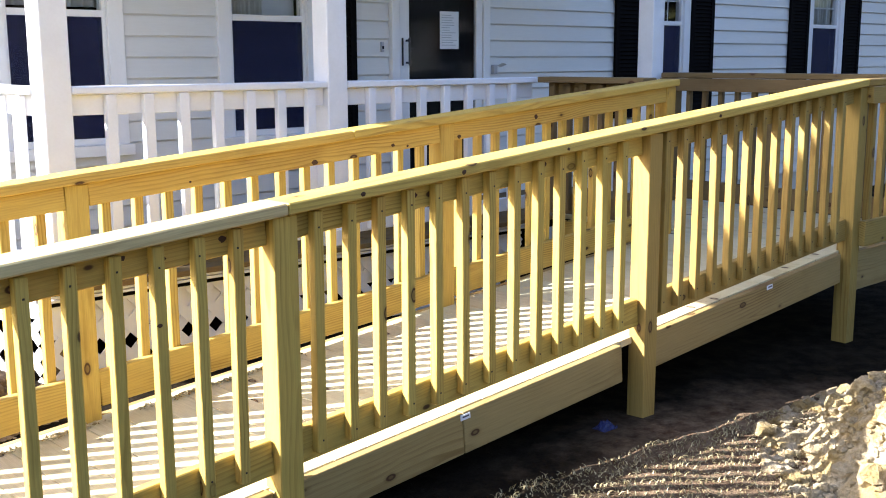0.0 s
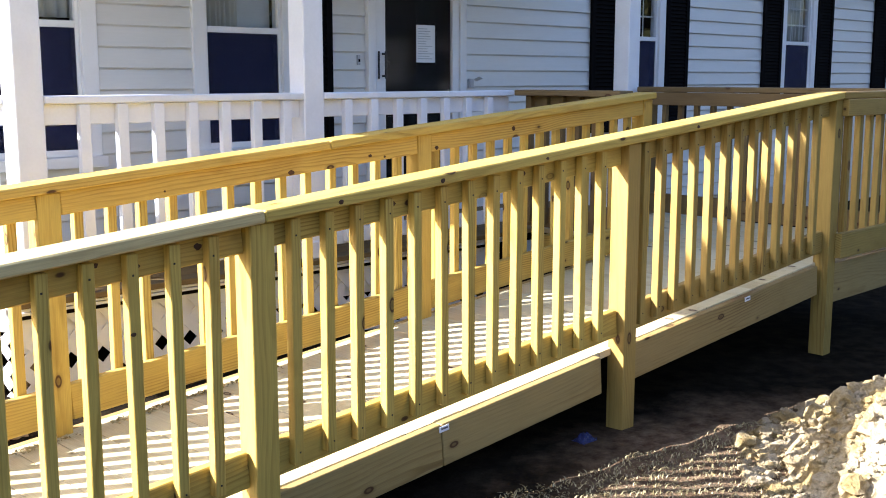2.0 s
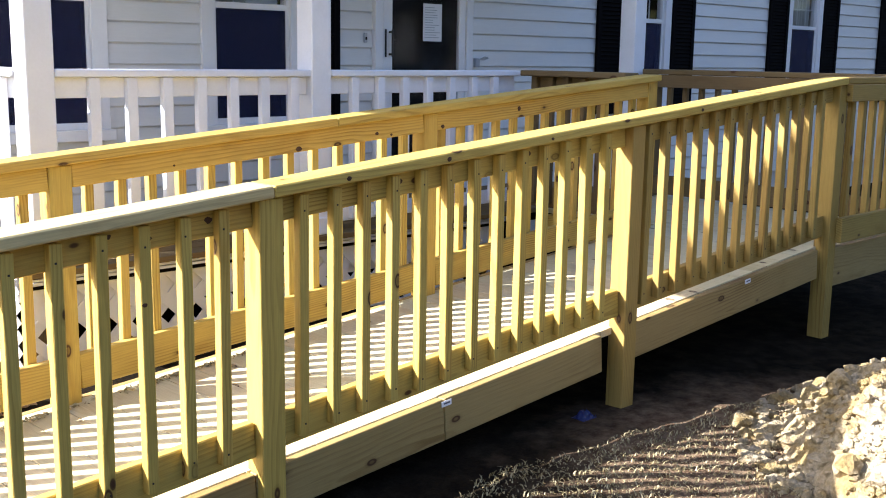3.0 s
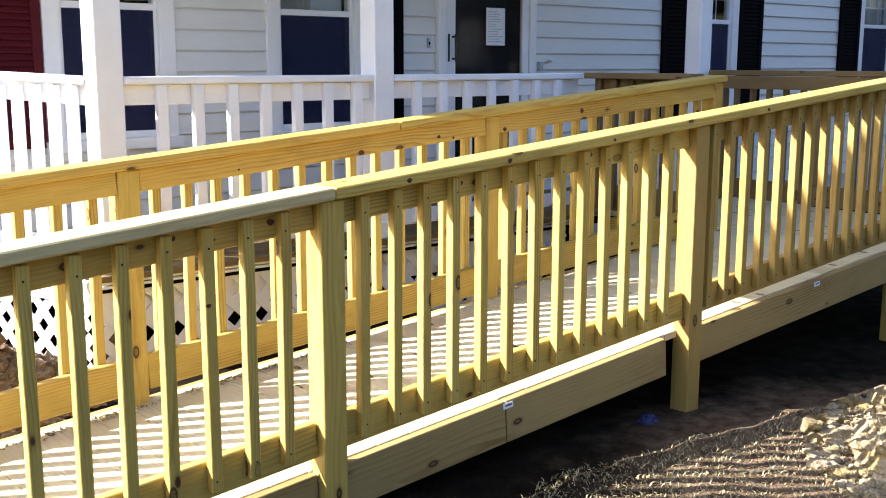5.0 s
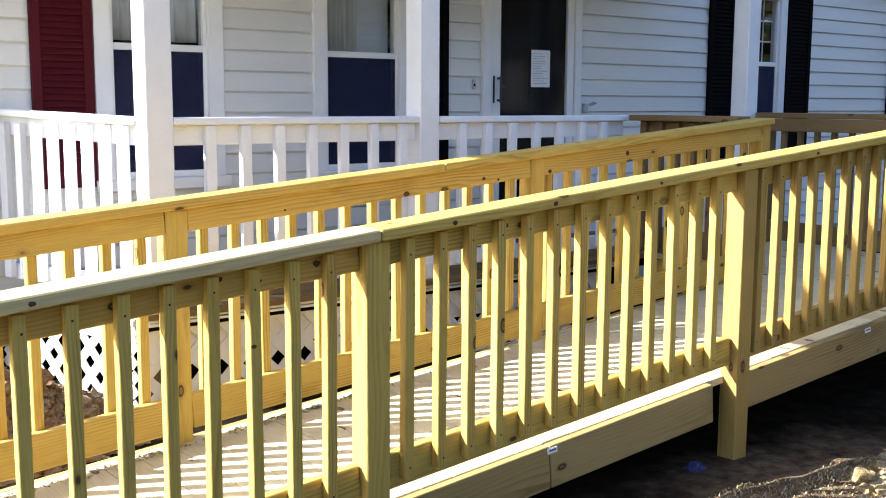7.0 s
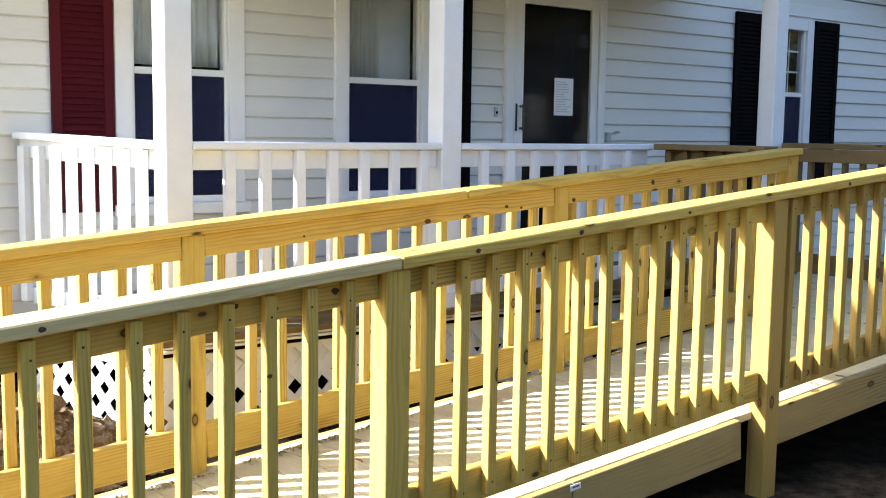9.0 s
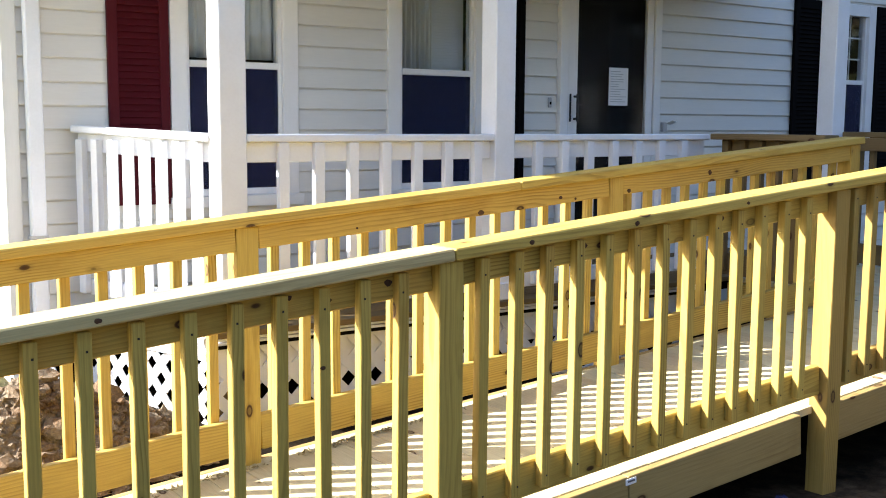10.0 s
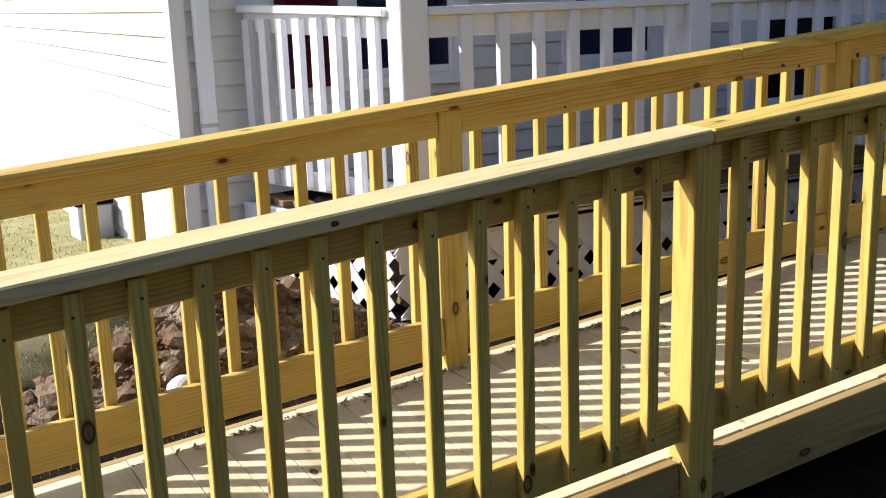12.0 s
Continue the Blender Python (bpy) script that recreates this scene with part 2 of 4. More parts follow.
def box_mesh(size, mat, chamfer=0.003):
    key = (tuple(round(s, 4) for s in size), mat.name, chamfer)
    if key not in BOXES:
        bm = bmesh.new()
        bmesh.ops.create_cube(bm, size=1.0)
        bmesh.ops.scale(bm, vec=size, verts=bm.verts)
        if chamfer:
            bmesh.ops.bevel(bm, geom=bm.edges[:], offset=min(chamfer, min(size) * 0.3), segments=1, affect="EDGES")
        me = bpy.data.meshes.new("box")
        bm.to_mesh(me)
        bm.free()
        me.materials.append(mat)
        BOXES[key] = me
    return BOXES[key]


def thing(name, x, y, z, label="", category="", group="", kind=""):
    """An Empty at a thing's base."""
    ob = new(name)
    ob.empty_display_size = 0.1
    ob.location = (x, y, z)
    WORLD_OF[ob] = Matrix.Translation((x, y, z))
    return tagged(ob, label, category, group, kind)


def attach(ob, parent, m):
    WORLD_OF[ob] = m
    if parent:
        ob.parent = parent
        ob.matrix_basis = WORLD_OF[parent].inverted() @ m
    else:
        ob.matrix_basis = m
    return ob


def part(name, bm, material, parent, label="", m=None, kind="", smooth=False):
    me = bpy.data.meshes.new(name)
    bm.to_mesh(me)
    bm.free()
    me.materials.append(material)
    if smooth:
        me.polygons.foreach_set("use_smooth", [True] * len(me.polygons))
    ob = attach(new(name, me), parent, m or (WORLD_OF[parent] if parent else Matrix()))
    return tagged(ob, label, kind=kind)


def beam(name, size, m, mat, parent, label="", chamfer=0.003):
    ob = attach(new(name, box_mesh(size, mat, chamfer)), parent, m)
    return tagged(ob, label)


def block(name, lo, hi, mat, parent, label="", chamfer=0.003):
    """A box between two corners. The piece's longest side is its own x, so that grain runs along it."""
    size = [hi[i] - lo[i] for i in range(3)]
    mid = [(hi[i] + lo[i]) / 2 for i in range(3)]
    order = max(range(3), key=lambda i: size[i])
    if order == 0:
        rot, s = Matrix(), size
    elif order == 1:
        rot, s = Matrix.Rotation(radians(90), 4, "Z"), (size[1], size[0], size[2])
    else:
        rot, s = Matrix.Rotation(radians(-90), 4, "Y"), (size[2], size[1], size[0])
    return beam(name, s, Matrix.Translation(mid) @ rot, mat, parent, label, chamfer)


def strut(name, a, b, width, depth, mat, parent, label="", chamfer=0.003):
    """A board from a to b: width level across it, depth upright."""
    a, b = Vector(a), Vector(b)
    ux = (b - a).normalized()
    uy = Vector((0, 0, 1)).cross(ux).normalized()
    uz = ux.cross(uy)
    m = Matrix((ux, uy, uz)).transposed().to_4x4()
    m.translation = (a + b) / 2
    return beam(name, ((b - a).length, width, depth), m, mat, parent, label, chamfer)


# ---------- plan ----------
SLOPE = 0.0815


def deck_z(x):
    return min(0.231 + SLOPE * x, 0.53)


LAND_X0, LAND_X1, LAND_Y1, LAND_Z = 3.73, 5.0, 2.10, 0.53
FACE_Y = 3.35
HOUSE_X0 = -0.53
GROUND = 0.03


def ground_height(x, y):
    h = 0.03 * noise.noise((x * 0.5, y * 0.5, 3.1)) + 0.018 * noise.noise((x * 2.1, y * 2.1, 0.4))
    if y < -0.1:
        h += 0.015 * noise.noise((x * 7, y * 7, 8.0))
    near = math.exp(-((x - 1.5) ** 2 + (y - 0.5) ** 2) / 40)
    fall = 0.09 * math.exp(-((x + 0.6) ** 2 + (y - 4.0) ** 2) / 3.0) - 0.055 * min(max(0.0, y - 4.0), 14.0)
    return GROUND + h * near - 0.02 * (1 - near) + fall

# ---------- ground ----------
def make_ground():
    bm = bmesh.new()
    def axis(lo, hi, step, far):
        a = list(np.arange(lo, hi + 1e-6, step))
        out = []
        d = step
        v = hi
        while v < far:
            d *= 1.35
            v += d
            out.append(v)
        out2 = []
        d = step
        v = lo
        while v > -far:
            d *= 1.35
            v -= d
            out2.append(v)
        return out2[::-1] + a + out
    xs, ys = axis(-3.0, 6.0, 0.06, 400), axis(-3.0, 6.0, 0.06, 400)
    grid = [[bm.verts.new((x, y, ground_height(x, y))) for x in xs] for y in ys]
    for j in range(len(ys) - 1):
        for i in range(len(xs) - 1):
            bm.faces.new((grid[j][i], grid[j][i + 1], grid[j + 1][i + 1], grid[j + 1][i]))
    ob = part("ground", bm, soil_shaded, None, smooth=True)
    return tagged(ob, "bare trodden soil yard, near-black for the ramp's shade, with dry lawn at one end", "ground", kind="structure")


make_ground()

# ---------- railings of the ramp ----------
def railing(label, category="railing", name="railing", at=(0, 0, 0)):
    return thing(name, *at, label=label, category=category, group="wooden ramp railings")


def near_level(x):
    """Top of the cap on the camera's side."""
    return 1.159 + 0.084 * x


def far_level(x):
    """Top of the cap on the house side."""
    return 1.191 + 0.0765 * x


def ramp_railing(y_face, side, posts, x0, x1, label):
    """A railing along the ramp. side -1: posts and pickets stand on the camera's side of the boards; +1: behind them."""
    rail = railing(label, at=(posts[0], y_face, deck_z(posts[0])))
    s = side
    level, drop = (near_level, 0.93) if s < 0 else (far_level, 0.945)
    rng = random.Random(5 + int(s))
    if s < 0:
        post_y, pick_y, board_y, cap_y = (0.0, 0.089), (0.003, 0.039), (0.040, 0.078), (-0.022, 0.118)
    else:
        post_y, pick_y, board_y, cap_y = (0.0, 0.089), (0.043, 0.079), (0.004, 0.042), (-0.030, 0.110)
    post_y, pick_y, board_y, cap_y = [(y_face + a, y_face + b) for a, b in (post_y, pick_y, board_y, cap_y)]
    for x in posts:
        foot = -0.08
        top = level(x) - 0.042
        block("post", (x - 0.0445, post_y[0], foot), (x + 0.0445, post_y[1], top), shaded_pine if s < 0 and x > 1 else pine, rail)
    # cap in two lengths; the near one meets over a post, its lower length paler
    cuts = [x0, posts[1], x1] if s < 0 else [x0, posts[-2] - 0.6, x1]
    for a, b in zip(cuts, cuts[1:]):
        yc = (cap_y[0] + cap_y[1]) / 2
        strut("cap_rail", (a, yc, level(a) - 0.019), (b - 0.002, yc, level(b) - 0.019), 0.14, 0.038, cap_pine if s < 0 and b < 1 else pine, rail, chamfer=0.005)
    top_h = 0.089
    bot_h, bot_gap = (0.120, 0.052) if s < 0 else (0.14, 0.032)
    stops = [x0] + [p for p in posts if x0 < p < x1] + [x1]
    for a, b in zip(stops, stops[1:]):
        a2, b2 = a + (0.0455 if a in posts else 0.0), b - (0.0455 if b in posts else 0.0)
        yc = (board_y[0] + board_y[1]) / 2
        for nm, mid, h in (("top_rail", -0.040 - top_h / 2, top_h), ("bottom_rail", -drop + bot_gap + bot_h / 2, bot_h)):
            strut(nm, (a2, yc, level(a2) + mid), (b2, yc, level(b2) + mid), 0.038, h, shaded_pine if s < 0 and a > 1 else pine, rail, chamfer=0.004)
        if b - a > 1.2:
            count = 13
            first = (0.128 if b < 2 else 0.092) if s < 0 else 0.128
            step = 0.1315 if s < 0 else (b - a - 2 * first) / (count - 1)
            if b < 0.5 and s < 0:
                first = b - a - 0.170 - step * (count - 1)
            for i in range(count):
                x = a + first + i * step + rng.uniform(-0.004, 0.004)
                lo, hi = level(x) - drop + 0.075, level(x) - 0.043
                yc = (pick_y[0] + pick_y[1]) / 2
                lean = Matrix.Rotation(rng.uniform(-0.006, 0.006), 4, "Y")
                m = Matrix.Translation((x, yc, (lo + hi) / 2)) @ lean @ Matrix.Rotation(radians(-90), 4, "Y") @ Matrix.Rotation(rng.choice((0, math.pi)), 4, "X")
                beam("picket", (0.80, 0.036, 0.036), m, shaded_pine if s < 0 and a > 1 else pine, rail, chamfer=0.0025)
                if s < 0:
                    for zs in (hi - 0.055, lo + 0.05):
                        beam("screw", (0.006, 0.002, 0.006), Matrix.Translation((x + rng.uniform(-0.005, 0.005), pick_y[0] - 0.0008, zs + rng.uniform(-0.012, 0.012))), rust, rail, "", 0.002)
    return rail


near_rail = ramp_railing(0.0, -1, [-1.90, -0.010, 1.905, 3.79], -2.0, 3.80, "new yellow treated-pine railing along the ramp edge")
far_rail = ramp_railing(1.1, 1, [-2.05, -0.175, 1.718, 3.575], -2.15, 3.62, "new yellow treated-pine railing on the house side of the ramp")


knot_wood = painted("dark_knot", (0.085, 0.036, 0.012), 0.7, (0.35, 0.3, 0.25), 0.8, 40.0)


def knot(x, y, z, r, parent, tilt=0.0):
    """A dark knot, a hair proud of the sawn face."""
    bm = bmesh.new()
    rng = random.Random(int(x * 1000))
    rim = [bm.verts.new((r * (1 + rng.uniform(-0.2, 0.2)) * math.cos(i * 0.628), 0.0, 0.75 * r * (1 + rng.uniform(-0.2, 0.2)) * math.sin(i * 0.628))) for i in range(10)]
    top = bm.verts.new((0, -0.002, 0))
    for i in range(10):
        bm.faces.new((rim[i], rim[(i + 1) % 10], top))
    part("knot", bm, knot_wood, parent, m=Matrix.Translation((x, y - 0.0008, z)) @ Matrix.Rotation(tilt, 4, "Y"))


for x, z, r in ((0.918, 1.146, 0.016), (1.37, 1.196, 0.011), (1.46, 1.188, 0.008), (2.364, 1.29, 0.015), (1.80, 1.215, 0.013), (0.30, 1.11, 0.006)):
    knot(x, 1.1035, z, r, far_rail)
for x, z, r in ((0.549, 1.128, 0.018), (-0.212, 1.064, 0.014), (-0.415, 1.030, 0.014), (-0.535, 1.048, 0.010), (1.23, 1.19, 0.012)):
    knot(x, 0.0395, z, r, near_rail)
for x, r in ((0.28, 0.010), (0.735, 0.012), (1.30, 0.009), (-1.08, 0.010), (2.35, 0.011)):
    knot(x, -0.0225, near_level(x) - 0.021, r, near_rail)
knot(-0.449, -0.0 + 0.0025, 0.846, 0.009, near_rail)


def level_railing(a, b, label, posts, outward, mat=shaded_pine, top=1.478, board=0.092, step=0.135, ends=(0.0, 0.0)):
    """A level railing from a to b on the landing; boards on the side of outward, pickets behind them."""
    a, b, n = Vector((*a, 0)), Vector((*b, 0)), Vector((*outward, 0)).normalized()
    way = (b - a).normalized()
    length = (b - a).length
    rail = railing(label, at=(a.x, a.y, LAND_Z))
    up = Vector((0, 0, 1))
    for d in posts:
        p = a + way * d
        block("post", (p.x - 0.0445, p.y - 0.0445, -0.05), (p.x + 0.0445, p.y + 0.0445, top - 0.042), mat, rail)
    strut("cap_rail", a - way * ends[0] + up * (top - 0.019), b + way * ends[1] + up * (top - 0.019), 0.14, 0.038, mat, rail, chamfer=0.005)
    o = n * 0.0635
    strut("top_rail", a + o + up * (top - 0.040 - board / 2), b + o + up * (top - 0.040 - board / 2), 0.036, board, mat, rail)
    strut("bottom_rail", a + o + up * (LAND_Z + 0.03 + 0.07), b + o + up * (LAND_Z + 0.03 + 0.07), 0.036, 0.14, mat, rail)
    o = n * 0.026
    d = 0.12
    while d < length - 0.05:
        if all(abs(d - q) > 0.075 for q in posts):
            p = a + o + way * d
            block("picket", (p.x - 0.018, p.y - 0.018, LAND_Z + 0.06), (p.x + 0.018, p.y + 0.018, top - 0.043), mat, rail, chamfer=0.0025)
        d += step
    return rail


level_railing((3.815, 0.045), (5.0, 0.045), "new treated-pine railing across the front of the landing", [1.145], (0, -1), ends=(0.03, 0.05))
level_railing((4.96, 0.15), (4.96, 2.12), "darker treated-pine railing on the far side of the landing", [1.9], (-1, 0), mat=dark_pine, top=1.486)
level_railing((3.575, 1.26), (3.575, 2.12), "treated-pine railing joining the ramp to the porch", [], (1, 0), mat=dark_pine, top=1.474)


# ---------- ramp and landing ----------
def make_ramp():
    rampway = thing("wheelchair_ramp", -2.4, 0.5, 0.03, "new treated-pine wheelchair ramp rising to a landing", "ramp")
    rng = random.Random(2)
    x = -2.35
    while x < 3.68:
        xc = x + 0.0695
        m = Matrix.Translation((xc, 0.608, deck_z(xc) - 0.0165 + rng.uniform(-0.0012, 0.0012))) @ Matrix.Rotation(-math.atan(SLOPE), 4, "Y") @ Matrix.Rotation(radians(90), 4, "Z")
        beam("deck_board", (1.07 + rng.uniform(-0.004, 0.004), 0.1405, 0.032), m, deck_pine, rampway, chamfer=0.0015)
        x += 0.1425
    for y in (0.050, 1.165):
        cuts = [-1.9, -0.055, 0.79, 1.75] if y < 0.5 else [-1.9, 0.8, 3.66]
        pairs = list(zip(cuts, cuts[1:])) + ([(1.955, 3.70)] if y < 0.5 else [])
        for a, b in pairs:
            z = lambda q: deck_z(q) - 0.003 - 0.0825
            strut("rim_board", (a, y, z(a)), (b - 0.004, y, z(b)), 0.036, 0.165, rim_pine, rampway)
    for y in (0.42, 0.78):
        strut("joist", (-1.7, y, deck_z(-1.7) - 0.105), (3.55, y, deck_z(3.55) - 0.105), 0.038, 0.13, pine, rampway)
    for x, z in ((0.793, deck_z(0.793) - 0.02), (2.944, deck_z(2.944) - 0.02)):
        tag = beam("lumber_tag", (0.05, 0.003, 0.022), Matrix.Translation((x, 0.0295, z)) @ Matrix.Rotation(-math.atan(SLOPE), 4, "Y"), paper_white, rampway, "white stapled lumber tag", 0.0)
        beam("print_bar", (0.032, 0.002, 0.006), WORLD_OF[tag] @ Matrix.Translation((0, -0.0025, 0.002)), ink, tag, "", 0.0)


make_ramp()


def make_landing():
    land = thing("landing", 4.3, 1.0, 0.03, "new treated-pine landing platform between ramp and porch", "landing")
    x = LAND_X0 + 0.03
    rng = random.Random(7)
    while x < LAND_X1:
        block("deck_board", (x, 0.048, LAND_Z - 0.032), (x + 0.1405, LAND_Y1, LAND_Z + rng.uniform(-0.001, 0.001)), deck_pine, land, chamfer=0.0015)
        x += 0.1425
    block("rim_board", (3.815, 0.006, LAND_Z - 0.036 - 0.19), (4.99, 0.044, LAND_Z - 0.003), rim_pine, land)
    block("rim_board", (4.96, 0.06, LAND_Z - 0.036 - 0.19), (4.996, 2.1, LAND_Z - 0.036), pine, land)
    block("rim_board", (3.70, 1.2, LAND_Z - 0.036 - 0.19), (3.736, 2.1, LAND_Z - 0.036), pine, land)
    for y in (0.5, 1.0, 1.5, 2.0):
        block("joist", (3.74, y, LAND_Z - 0.036 - 0.14), (4.95, y + 0.038, LAND_Z - 0.036), pine, land)


make_landing()

# ---------- house ----------
WALL_TOP = 2.83
WALL_FOOT = 0.33
EXPOSURE = 0.127
OPENINGS = [(0.372, 1.175, 1.06, 2.60), (1.818, 2.612, 1.06, 2.60), (3.250, 4.265, 0.50, 2.64), (6.268, 7.02, 1.06, 2.60), (9.278, 10.085, 1.06, 2.60), (12.01, 12.86, 1.06, 2.60)]


def course_mesh(length):
    """One lapped siding course, its lower edge proud."""
    bm = bmesh.new()
    pts = [(0.0, 0.0), (-0.001, 0.009), (-0.019, 0.009), (-0.021, 0.014), (-0.006, EXPOSURE), (0.0, EXPOSURE)]
    ends = [[bm.verts.new((x, y, z)) for y, z in pts] for x in (0.0, length)]
    n = len(pts)
    for i in range(n):
        bm.faces.new((ends[0][i], ends[0][(i + 1) % n], ends[1][(i + 1) % n], ends[1][i]))
    bm.faces.new(ends[0][::-1])
    bm.faces.new(ends[1])
    bmesh.ops.recalc_face_normals(bm, faces=bm.faces)
    return bm


COURSES = {}


def course(parent, mat, length, m):
    key = (round(length, 3), mat.name)
    if key not in COURSES:
        bm = course_mesh(length)
        me = bpy.data.meshes.new("siding_course")
        bm.to_mesh(me)
        bm.free()
        me.materials.append(mat)
        COURSES[key] = me
    return attach(new("siding_course", COURSES[key]), parent, m)


def wall_blocks(bm, x0, x1, y0, y1, z0, z1, openings):
    """A wall with openings right through it, as one mesh of butted blocks."""
    def add(a, b, c, d):
        if b - a > 1e-4 and d - c > 1e-4:
            r = bmesh.ops.create_cube(bm, size=1.0)
            bmesh.ops.scale(bm, vec=(b - a, y1 - y0, d - c), verts=r["verts"])
            bmesh.ops.translate(bm, vec=((a + b) / 2, (y0 + y1) / 2, (c + d) / 2), verts=r["verts"])
    x = x0
    for a, b, c, d in openings:
        add(x, a, z0, z1)
        add(a, b, z0, c)
        add(a, b, d, z1)
        x = b
    add(x, x1, z0, z1)


def make_house():
    bm = bmesh.new()
    wall_blocks(bm, HOUSE_X0 + 0.02, 17.0, FACE_Y, FACE_Y + 0.14, WALL_FOOT, WALL_TOP, OPENINGS)
    front = part("wall_front", bm, siding_beige, None)
    tagged(front, "shaded beige vinyl-sided house front under the porch roof", "wall", kind="structure")
    z = WALL_FOOT
    while z < 2.72:
        x = HOUSE_X0 + 0.075
        for a, b, c, d in OPENINGS:
            if c < z + EXPOSURE * 0.6 and d > z + EXPOSURE * 0.4:
                course(front, siding_beige, a - x, Matrix.Translation((x, FACE_Y, z)))
                x = b
        course(front, siding_beige, 16.9 - x, Matrix.Translation((x, FACE_Y, z)))
        z += EXPOSURE
    bm = bmesh.new()
    wall_blocks(bm, 0, 1, 0, 1, 0, 1, [])
    bmesh.ops.transform(bm, matrix=Matrix.Translation((HOUSE_X0 + 0.02, FACE_Y + 0.14, WALL_FOOT - 6 * EXPOSURE)) @ Matrix.Diagonal((0.14, 16.0, 3.26, 1)), verts=bm.verts)
    side = part("wall_side", bm, siding_white, None)
    tagged(side, "sunlit pale vinyl-sided end wall of the house", "wall", kind="structure")
    z = WALL_FOOT - 6 * EXPOSURE
    turn = Matrix.Rotation(radians(-90), 4, "Z")
    while z < 2.72:
        course(side, siding_white, 16.0, Matrix.Translation((HOUSE_X0 + 0.02, FACE_Y + 16.08, z)) @ turn)
        z += EXPOSURE
    corner = thing("corner_trim", HOUSE_X0, FACE_Y, 0.15, "pale vinyl corner post of the house", "trim", kind="structure")
    block("trim_board", (HOUSE_X0 - 0.005, FACE_Y - 0.025, 0.15), (HOUSE_X0 + 0.075, FACE_Y + 0.0, 2.80), siding_beige, corner)
    block("trim_board", (HOUSE_X0 - 0.008, FACE_Y + 0.002, 0.15), (HOUSE_X0 + 0.018, FACE_Y + 0.075, 2.80), siding_white, corner)
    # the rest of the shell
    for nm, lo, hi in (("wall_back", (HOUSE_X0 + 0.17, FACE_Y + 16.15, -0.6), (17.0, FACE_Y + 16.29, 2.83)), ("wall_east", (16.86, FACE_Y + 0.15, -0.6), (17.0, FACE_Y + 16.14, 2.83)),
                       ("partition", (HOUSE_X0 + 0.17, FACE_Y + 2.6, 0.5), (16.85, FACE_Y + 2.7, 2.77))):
        tagged(block(nm, lo, hi, siding_beige if nm != "partition" else shaded_room, None), "plain wall closing the house", "wall", kind="structure")
    tagged(block("floor", (HOUSE_X0 + 0.17, FACE_Y + 0.15, 0.44), (16.85, FACE_Y + 16.1, 0.50), shaded_room, None), "room floor behind the windows, coloured near-black for indoor shade", "floor", kind="structure")
    tagged(block("ceiling", (HOUSE_X0 + 0.17, FACE_Y + 0.145, 2.775), (16.85, FACE_Y + 16.1, 2.825), shaded_room, None), "room ceiling inside the house", "ceiling", kind="structure")
    # foundation skirting
    tagged(block("skirting", (4.9, FACE_Y + 0.02, -0.1), (17.0, FACE_Y + 0.06, WALL_FOOT - 0.004), skirt_grey, None), "grey skirting under the house wall", "skirting", kind="structure")
    # front-facing gable over house and porch, out of view and pitched for its shadow on the ramp, and a lower roof over
    # the rest
    def slab(parent, pts, along, lo, hi):
        """A sloped slab: its profile pts, drawn out along one axis."""
        bm = bmesh.new()
        at = (lambda q, u, v: (u, q, v)) if along == "y" else (lambda q, u, v: (q, u, v))
        base = WORLD_OF[parent].translation if parent else Vector()
        e = [[bm.verts.new(Vector(at(q, u, v)) - base) for u, v in pts] for q in (lo, hi)]
        n = len(pts)
        for i in range(n):
            bm.faces.new((e[0][i], e[0][(i + 1) % n], e[1][(i + 1) % n], e[1][i]))
        bm.faces.new(e[0][::-1])
        bm.faces.new(e[1])
        bmesh.ops.recalc_face_normals(bm, faces=bm.faces)
        return bm
    eave, ridge, low, pitch = HOUSE_X0 - 0.02, 4.2, 2.74, 0.5
    top = low + pitch * (ridge - eave)
    roof = thing("roof", ridge, 10.0, low, "dark shingled front gable over house and porch", "roof", kind="structure")
    # the porch reaches forward as far as its last column; past it the eave keeps close to the wall, to let sky light
    # onto the siding
    turn_x, far_x = 5.15, 2 * ridge - eave
    turn_z = low + pitch * (far_x - turn_x)
    for x0, z0, x1, z1, y0 in ((eave, low, ridge, top, 2.2), (ridge, top, turn_x, turn_z, 2.2), (turn_x, turn_z, far_x, low, 3.0)):
        part("roof_slope", slab(roof, [(x0, z0), (x1, z1), (x1, z1 + 0.12), (x0, z0 + 0.12)], "y", y0, FACE_Y + 16.6), shingle, roof)
    second = thing("roof", 13.2, 11.0, 2.85, "dark shingled lower roof over the house wing", "roof", kind="structure")
    for k in (1, -1):
        e = 3.0 if k > 0 else FACE_Y + 16.6
        part("roof_slope", slab(second, [(e, 2.85), (11.5, 4.6), (11.5, 4.72), (e, 2.97)], "x", 9.2, 17.3), shingle, second)
    gable = part("wall_gable", slab(None, [(HOUSE_X0 + 0.05, 2.845), (2 * ridge - HOUSE_X0 - 0.05, 2.845), (ridge, top - 0.03)], "y", FACE_Y, FACE_Y + 0.12), siding_beige, None)
    tagged(gable, "beige vinyl gable above the house front", "wall", kind="structure")
    tagged(block("porch_ceiling", (HOUSE_X0 + 0.02, 2.22, 2.70), (5.12, FACE_Y - 0.03, 2.73), white_vinyl, None), "white porch ceiling", "ceiling", kind="structure")
    tagged(block("porch_beam", (0.17, 2.235, 2.55), (5.05, 2.30, 2.70), white_paint, None), "white porch beam over the columns", "beam", kind="structure")


make_house()


